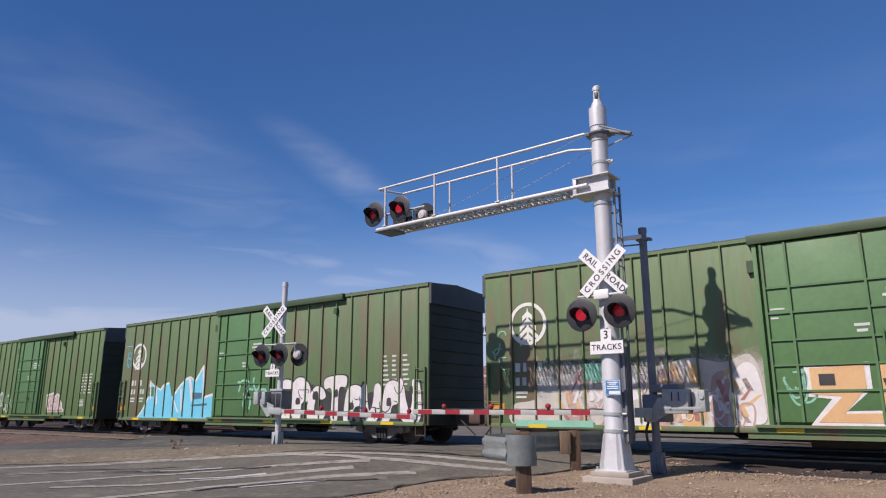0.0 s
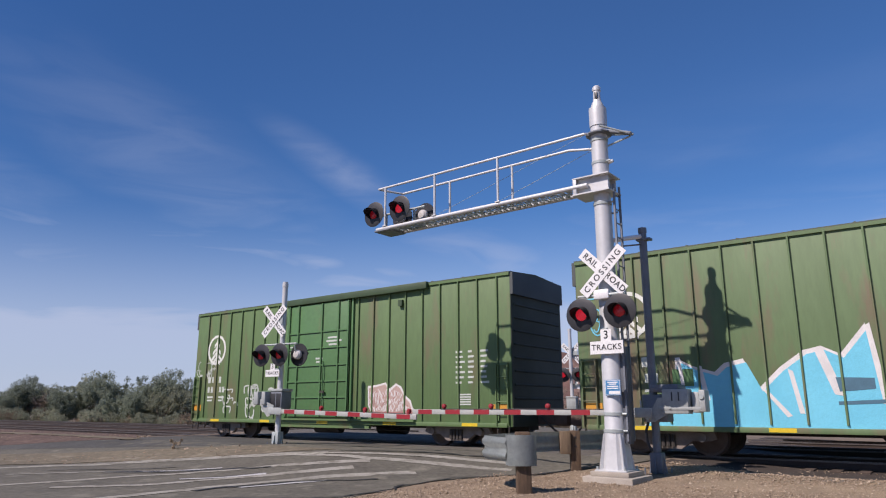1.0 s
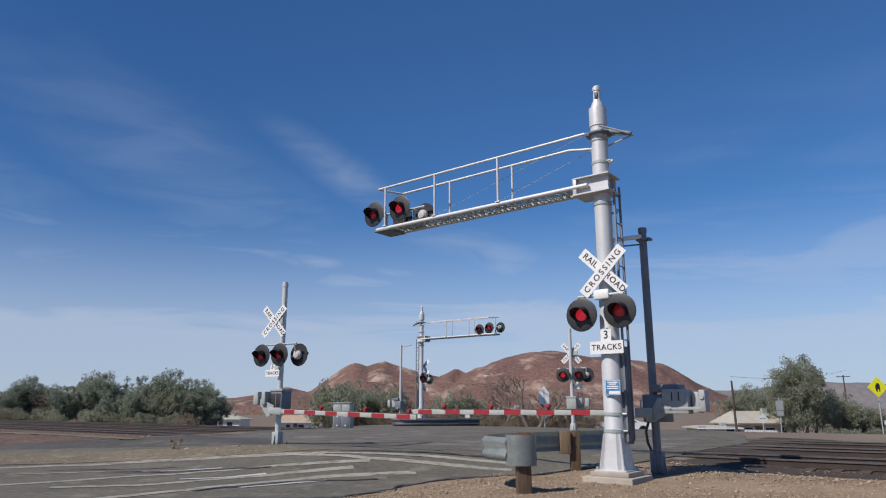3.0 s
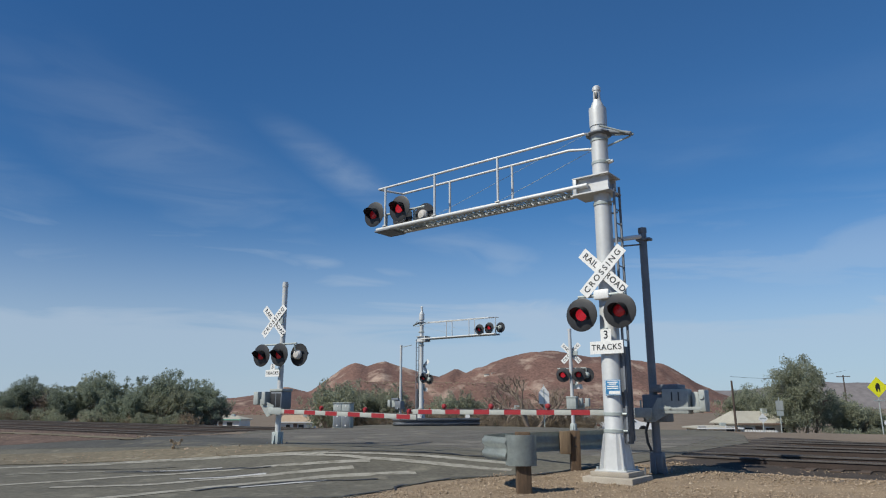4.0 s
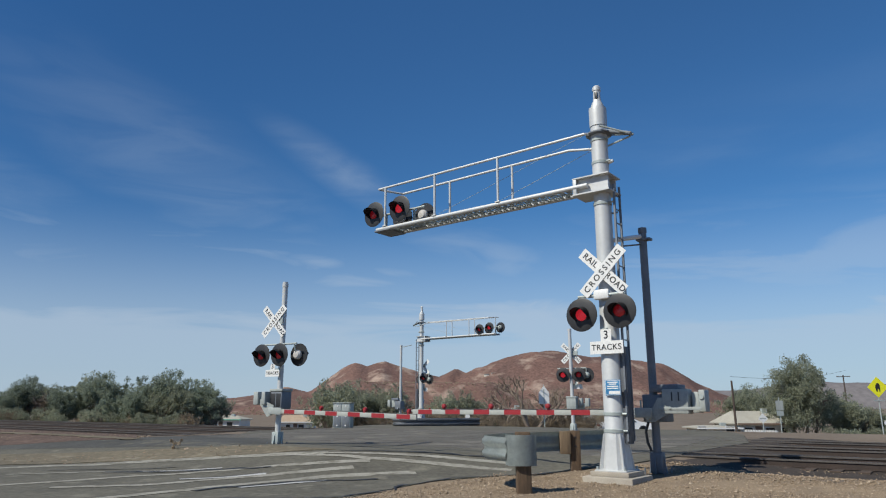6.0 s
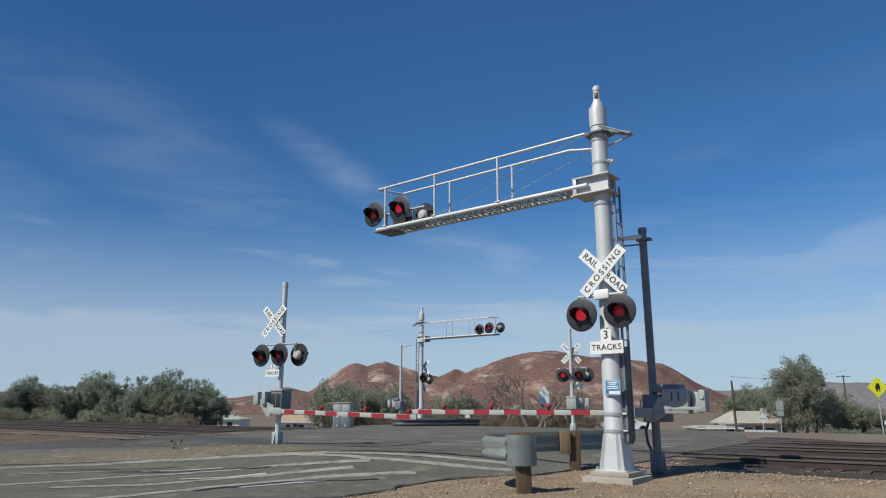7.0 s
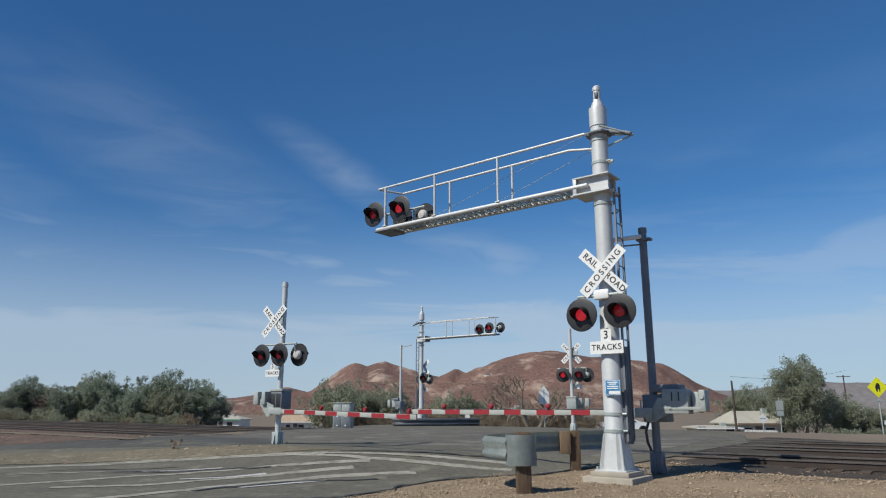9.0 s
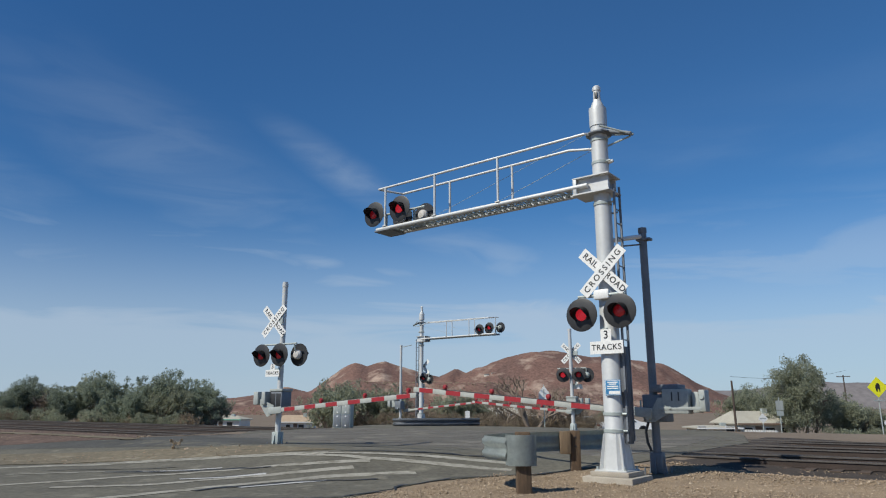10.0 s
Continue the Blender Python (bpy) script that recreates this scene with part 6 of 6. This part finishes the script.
for x, y, k in ((-10.4, 63, 1.22), (-8.2, 62, 1.16), (-6.2, 64, 1.05), (-4.3, 62, 1.02), (-11.0, 66, .8), (-9.3, 66, 1.2), (0.4, 66, .95), (2.2, 67, 1.0), (3.6, 69, .8), (5.0, 72, .55), (14, 90, .6), (19.5, 84, .9), (21, 86, .85)):
    stand(tamarisk, x, y, k, rng.uniform(0, 6.3))
for i in range(24):
    x = -9 + i * 0.98
    stand(dry, x, 60 + rng.uniform(-1, 6), rng.uniform(.45, .8), rng.uniform(0, 6.3))
for x, y, k in ((7.7, 61, 1.5), (9.4, 64, 1.2), (5.6, 63, 1.0), (10.6, 65, 1.1), (11.8, 63, .8), (-3.0, 61, .7), (12.8, 67, .75)):
    stand(bare_b, x, y, k, rng.uniform(0, 6.3))
for i in range(26):
    stand(dry, rng.uniform(3.5, 15.5), rng.uniform(62, 78), rng.uniform(.6, 1.05), rng.uniform(0, 6.3))
# right-hand trees by the house
big = tree(61, 8.6, 10.6, LEAF, "large dusty-green shade tree beside the house", 340, 110, 0.13)
stand(big, 49.3, 96, 1.14, 0.4, 1.2)
for x, y, k in ((46.6, 108, 1.12), (49.6, 110, 1.2), (51.5, 111, 1.1), (59.5, 100, .82), (62.5, 101, .7), (56.4, 99, 1.02), (65.5, 99, .5), (68.5, 100, .45), (71, 102, .5)):
    stand(kinds[2], x, y, k, rng.uniform(0, 6.3))
for i in range(16):
    stand(shrub, 50 + i * 1.4, 88 + rng.uniform(0, 6), rng.uniform(.55, .9), rng.uniform(0, 6.3))
# small weeds by the road
weed = tree(71, 0.5, 0.35, LEAF_DRY, "small dry weed growing from the dirt", 8, 22, 0.03, "weed", "weed", False)
for x, y, k in ((-7.9, 21.0, 1.5), (-9.6, 18.6, .5), (-5.9, 18.9, .6), (3.2, 14.9, .5), (5.5, 13.9, .6), (-4.2, 20.3, .5), (1.3, 13.5, .4)):
    stand(weed, x, y, k, rng.uniform(0, 6.3))


# ---------------------------------------------------------------- houses and what stands beyond the tracks
def house(x, y, turn, w, d, h, roof_h, wall_m, roof_m, label, windows, trim=None, door_x=None):
    o = root("house", Matrix.Translation((x, y, ground_z(x, y) - 0.1)) @ Matrix.Rotation(radians(turn), 4, "Z"), label, "house")
    part("wall", B(-w / 2, w / 2, -d / 2, d / 2, 0, h), wall_m, o, smooth_faces=False)
    e = 0.5
    bm = bmesh.new()
    lo = [bm.verts.new(p) for p in ((-w / 2 - e, -d / 2 - e, h), (w / 2 + e, -d / 2 - e, h), (w / 2 + e, d / 2 + e, h), (-w / 2 - e, d / 2 + e, h))]
    up = [bm.verts.new((v.co.x, v.co.y, h + 0.14)) for v in lo]
    r0, r1 = bm.verts.new((-w / 2 + d * 0.10, 0, h + roof_h)), bm.verts.new((w / 2 - d * 0.28, 0, h + roof_h))
    bm.faces.new(lo[::-1])
    for i in range(4):
        bm.faces.new((lo[i], lo[(i + 1) % 4], up[(i + 1) % 4], up[i]))
    bm.faces.new((up[0], up[1], r1, r0))
    bm.faces.new((up[1], up[2], r1))
    bm.faces.new((up[2], up[3], r0, r1))
    bm.faces.new((up[3], up[0], r0))
    roof = part("roof", bm, roof_m, o, "shingled roof with overhanging eaves", smooth_faces=False)
    part("fascia", B(-w / 2 - e - 0.02, w / 2 + e + 0.02, -d / 2 - e - 0.03, -d / 2 - e, h - 0.05, h + 0.16), trim or WHITE, roof, smooth_faces=False)
    part("vent", B(w * 0.18, w * 0.18 + 0.7, -0.9, -0.3, h + roof_h * 0.5, h + roof_h + 0.35), GALV, roof, smooth_faces=False)
    for cx, ww, hh in windows:
        win = part("window", B(cx - ww / 2, cx + ww / 2, -d / 2 - 0.03, -d / 2 + 0.02, 0.95, 0.95 + hh), WHITE, o, smooth_faces=False)
        part("pane", B(cx - ww / 2 + 0.07, cx + ww / 2 - 0.07, -d / 2 - 0.035, -d / 2 - 0.031, 1.02, 0.88 + hh), GLASSDARK, win, smooth_faces=False)
    if door_x is not None:
        part("door", B(door_x - 0.45, door_x + 0.45, -d / 2 - 0.04, -d / 2 + 0.01, 0, 2.05), ROOFBROWN, o, smooth_faces=False)
    return o


house(43.4, 99, 4, 7.2, 7.5, 2.3, 1.75, STUCCO, ROOFPALE, "low pale house with a shingle roof and fence", ((-2.4, 1.2, 1.0), (0.6, 1.4, 1.0), (2.6, 1.0, 1.0)), ROOFBROWN, -1.0)
house(-47.0, 152, -6, 8.6, 6, 2.4, 0.9, STUCCO_W, ROOFPALE, "small white house with teal trim", ((-2.6, 1.8, 1.1), (2.2, 1.4, 1.1)), TEAL, 0.2)
house(-31.0, 150, 3, 7.0, 6, 2.3, 1.5, STUCCO_W, mat("tan_roof", (0.42, 0.32, 0.23), (0.35, 0.26, 0.18), 1, 0.9), "small white house with a tan roof", ((-1.5, 1.0, 1.0), (1.2, 1.3, 1.0)), None, 0.0)
house(37.0, 97, 0, 5.2, 5, 1.5, 0.4, STUCCO, ROOFPALE, "long pale shed with a low grey roof", ((-2.2, 1.2, 0.9), (1.5, 1.2, 0.9)))
house(-58.0, 160, 0, 8, 6, 2.5, 1.1, STUCCO_W, ROOFBROWN, "white house half hidden by trees", ((-2, 1.3, 1.0), (1.5, 1.3, 1.0)))
house(17.5, 100, 8, 9, 6, 2.5, 1.2, STUCCO, ROOFBROWN, "tan house behind bare trees", ((-2.6, 1.3, 1.0), (1.5, 1.3, 1.0)), None, 0.2)
house(8.5, 96, 0, 7, 6, 2.4, 1.0, STUCCO_W, ROOFPALE, "pale house behind dry brush", ((-2, 1.2, 1.0), (1.6, 1.2, 1.0)))


def water_tank(x, y, z, r, h):
    t = root("hill_building", Matrix.Translation((x, y, z)), "small tan block building on the hillside", "building")
    part("wall", B(-r, r, -r, r, -6, h, bevel=0.2), STUCCO, t)
    part("roof", B(-r - 0.3, r + 0.3, -r - 0.3, r + 0.3, h, h + 0.5), ROOFPALE, t, smooth_faces=False)


water_tank(49.6, 790, 36.3, 2.6, 2.4)
water_tank(58.0, 792, 36.6, 3.2, 3.6)


def picket_fence(x0, x1, y, label):
    f = root("fence", Matrix.Identity(4), label, "fence")
    n = int((x1 - x0) / 0.35)
    for i in range(n):
        x = x0 + i * 0.35
        z = ground_z(x, y)
        part("slat", B(x, x + 0.27, y - 0.03, y + 0.03, z, z + 1.25), STUCCO_W, f, smooth_faces=False)
    for z in (0.35, 0.95):
        part("fence_rail", B(x0, x1, y + 0.03, y + 0.08, ground_z(x0, y) + z, ground_z(x0, y) + z + 0.1), STUCCO_W, f, smooth_faces=False)


picket_fence(39.4, 43.7, 92, "white board fence before the house")


def utility_pole(x, y, h, lean, arms, label):
    u = root("utility_pole", Matrix.Translation((x, y, ground_z(x, y) - 0.3)) @ Matrix.Rotation(radians(lean), 4, "Y"), label, "utility pole")
    part("pole", T((0, 0, 0), (0, 0, h), 0.16, 0.11, n=10), WOODPOLE, u)
    for k in range(arms):
        a = part("crossarm", B(-1.3, 1.3, -0.14, -0.02, h - 0.35 - k * 0.7, h - 0.22 - k * 0.7), WOODPOLE, u, smooth_faces=False)
        for x2 in (-1.15, -0.5, 0.5, 1.15):
            part("insulator", T((x2, -0.08, h - 0.22 - k * 0.7), (x2, -0.08, h - 0.06 - k * 0.7), 0.05, 0.03, n=8), GREYBOX, a)
    return u


utility_pole(35.0, 84, 7.1, -0.6, 0, "plain brown utility pole beside the house")
utility_pole(75.2, 130, 10.9, -0.6, 1, "brown utility pole with a crossarm")
cable = root("overhead_cable", Matrix.Identity(4), "thin dark overhead cable between poles", "cable")
bm = bmesh.new()
pts = [Vector((34.8 + 41 * t, 84 + 46 * t, 5.2 + 3.2 * t - 3.0 * t * (1 - t))) for t in (i / 12 for i in range(13))]
for a, b in zip(pts, pts[1:]):
    tube(bm, a, b, 0.02, n=5, caps=False)
part("wire", bm, BLACK, cable)


def sign_post(x, y, h, label, plates):
    s = root("road_sign", Matrix.Translation((x, y, ground_z(x, y) - 0.2)), label, "road sign")
    part("post", T((0, 0.03, 0), (0, 0.03, h + 0.2), 0.032, n=8), GALV, s)
    for name, pts, z, material, d in plates:
        part(name, slab([(px, pz + z) for px, pz in pts], 0.006, at=-0.012 - d), material, s, smooth_faces=False)
    return s


def diamond(r):
    return [(-r, 0), (0, -r), (r, 0), (0, r)]


sign_post(23.75, 38, 2.9, "fluorescent yellow diamond warning sign on a post", (("plate", diamond(0.56), 2.9, YELLOW, 0), ("border", [(-0.5, 0), (0, -0.5), (0.5, 0), (0, 0.5), (0, 0.47), (0.47, 0), (0, -0.47), (-0.47, 0)], 2.9, YELLOW, 0.004),
           ("symbol", curvy([(-0.06, -0.26), (-0.13, 0.02), (-0.04, 0.20), (0.06, 0.22), (0.13, 0.05), (0.10, -0.26), (0.02, -0.06)]), 2.9, LETTER, 0.008), ("small_plate", rect(-0.3, 0.3, -0.03, 0.03), 2.18, GALV, 0)))
sign_post(21.65, 45, 2.45, "white rectangular sign on a steel post", (("plate", rect(-0.24, 0.24, 0, 0.60), 1.85, GREYBOX, 0), ("plate_low", rect(-0.22, 0.22, 0, 0.32), 1.5, GALV, 0.004)))
sign_post(20.5, 45, 1.3, "white diamond-shaped sign seen from behind", (("plate", diamond(0.32), 1.3, WHITE, 0), ("stiffener", rect(-0.2, 0.2, -0.03, 0.03), 1.3, GALV, 0.006)))
sign_post(24.6, 39, 1.0, "small round white marker on a post", (("plate", ringpts(0.13, 16), 1.05, WHITE, 0),))
sign_post(6.95, 48, 3.0, "grey back of a five-sided road sign", (("plate", [(-0.36, 0), (0.36, 0), (0.36, 0.75), (0, 1.22), (-0.36, 0.75)], 1.9, WHITE, 0), ("stiffener", rect(-0.03, 0.03, 0.02, 1.0), 1.9, GALV, 0.006)))
sign_post(1.75, 50, 1.15, "small white marker plate on a post", (("plate", rect(-0.16, 0.16, 0, 0.55), 0.75, WHITE, 0),))


def control_cabinet(x, y):
    c = root("signal_cabinet", Matrix.Translation((x, y, ground_z(x, y) - 0.05)) @ Matrix.Rotation(radians(-12), 4, "Z"), "grey steel two-door signal cabinet beside the crossing", "cabinet")
    c.scale = (0.82, 0.82, 0.86)
    part("body", B(-0.70, 0.70, -0.35, 0.45, 0.08, 1.85, bevel=0.02), GALV, c)
    part("plinth", B(-0.76, 0.76, -0.42, 0.5, -0.1, 0.08), CONCRETE, c, smooth_faces=False)
    part("roof_cap", B(-0.75, 0.75, -0.42, 0.5, 1.85, 1.92, bevel=0.015), GREYBOX, c)
    for x0, x1 in ((-0.64, -0.03), (0.03, 0.64)):
        for z0, z1 in ((0.16, 1.05), (1.10, 1.78)):
            d = part("door", B(x0, x1, -0.38, -0.35, z0, z1, bevel=0.008), DULL_OR_SHADED if z1 < 1.2 else GREYBOX, c, "hinged cabinet door")
            for z in (z0 + 0.12, z1 - 0.12):
                part("bolt", T(((x0 + x1) / 2, -0.38, z), ((x0 + x1) / 2, -0.40, z), 0.06, n=10), WHITE, d)


control_cabinet(-6.35, 44.6)


def far_rail():
    g = root("guard_rail", Matrix.Identity(4), "dull grey guard rail before the far signal mast", "guard rail")
    ribbon([(2.4, 46.2), (0.6, 45.6), (-1.2, 45.0), (-2.6, 44.8), (-3.1, 45.1), (-3.2, 45.6)], 0.36, 0.86, "w_beam", DULL_OR_SHADED, g, "weathered corrugated beam")
    for x, y in ((-2.9, 45.1), (-1.2, 45.3), (0.6, 45.9), (2.2, 46.5)):
        part("post", B(x - 0.1, x + 0.1, y, y + 0.2, -0.2, 0.84), TIMBER, g, smooth_faces=False)


far_rail()


def sedan(x, y, turn):
    """White saloon car with a raked rear window."""
    v = root("sedan_car", Matrix.Translation((x, y, ground_z(x, y) + 0.03)) @ Matrix.Rotation(radians(turn), 4, "Z"), "white saloon car parked beyond the crossing", "car")
    prof = [(-2.40, 0.30), (-2.48, 0.62), (-2.42, 0.86), (-2.05, 0.95), (-1.30, 1.00), (-0.55, 1.42), (0.45, 1.45), (1.15, 1.03), (1.75, 0.97), (2.30, 0.90), (2.48, 0.66), (2.42, 0.30)]
    bm = slab(prof, 1.80, at=-0.90)
    for q in bm.verts:
        if q.co.z > 1.1:
            q.co.y *= 0.80
    bmesh.ops.bevel(bm, geom=bm.edges[:], offset=0.05, segments=2, affect="EDGES")
    body = part("body", bm, CARWHITE, v, "white painted body", sharp=30)
    for pts in ([(-1.12, 1.03), (-0.60, 1.34), (-0.10, 1.37), (-0.10, 1.03)], [(-0.02, 1.03), (-0.02, 1.37), (0.38, 1.37), (0.90, 1.03)]):
        bm = slab(pts, 0.01, at=-0.912)
        for q in bm.verts:
            q.co.y += 0.17 * max(0.0, q.co.z - 1.03) / 0.35
        part("side_window", bm, GLASSDARK, body, smooth_faces=False)
    part("bumper", B(2.40, 2.52, -0.85, 0.85, 0.32, 0.52, bevel=0.03), CARWHITE, v)
    part("bumper", B(-2.54, -2.42, -0.85, 0.85, 0.32, 0.52, bevel=0.03), CARWHITE, v)
    part("headlight", B(2.30, 2.47, -0.86, -0.52, 0.64, 0.80, bevel=0.02), GREYBOX, v)
    part("tail_light", B(-2.50, -2.36, -0.86, -0.52, 0.66, 0.80, bevel=0.02), REDBAND, v)
    part("door_seam", B(-0.07, -0.05, -0.912, -0.898, 0.40, 1.0), BLACK, body, smooth_faces=False)
    for wx in (-1.42, 1.45):
        for wy in (-0.80, 0.80):
            side = 1 if wy > 0 else -1
            t = part("wheel", moved(lathe([(0.20, -0.11), (0.31, -0.11), (0.33, -0.07), (0.33, 0.07), (0.31, 0.11), (0.20, 0.11)], 24), Matrix.Translation((wx, wy, 0.33)) @ Matrix.Rotation(radians(90), 4, "X")), TYRE, v, "black tyre")
            part("rim", moved(lathe([(0.05, 0.09), (0.19, 0.1), (0.20, 0.06)], 16), Matrix.Translation((wx, wy, 0.33)) @ Matrix.Rotation(radians(-90 * side), 4, "X")), GALV, t)
        part("wheel_arch", slab(ringpts(0.40, 20, wx, 0.34)[:11], 0.012, at=-0.910), BLACK, body, smooth_faces=False)


sedan(15.9, 62, 4)


def motions():
    for car, u in TRAIN:
        rows = []
        for t in (0.0, 2.5, 5.0, 7.5, 10.0):
            at = plan(u - TRAIN_SPEED * t, 18.1, RAIL_TOP)
            rows.append((t, Matrix.Translation(at) @ BASE))
        walk(car, rows)
    lift = ((0.0, 0.0), (9.55, 0.0), (9.65, 0.25), (9.75, 1.3), (9.85, 2.9), (10.0, 5.2))
    for arm, sag, k in ((near_gate, 0.0, 1.0), (left_gate, -1.4, 1.05), (far_gate_a, -0.3, 1.0), (far_gate_b, -0.3, 1.0)):
        here = arm.matrix_basis.copy()
        walk(arm, [(t, here @ Matrix.Rotation(radians(sag + k * a), 4, "Y")) for t, a in lift])


motions()
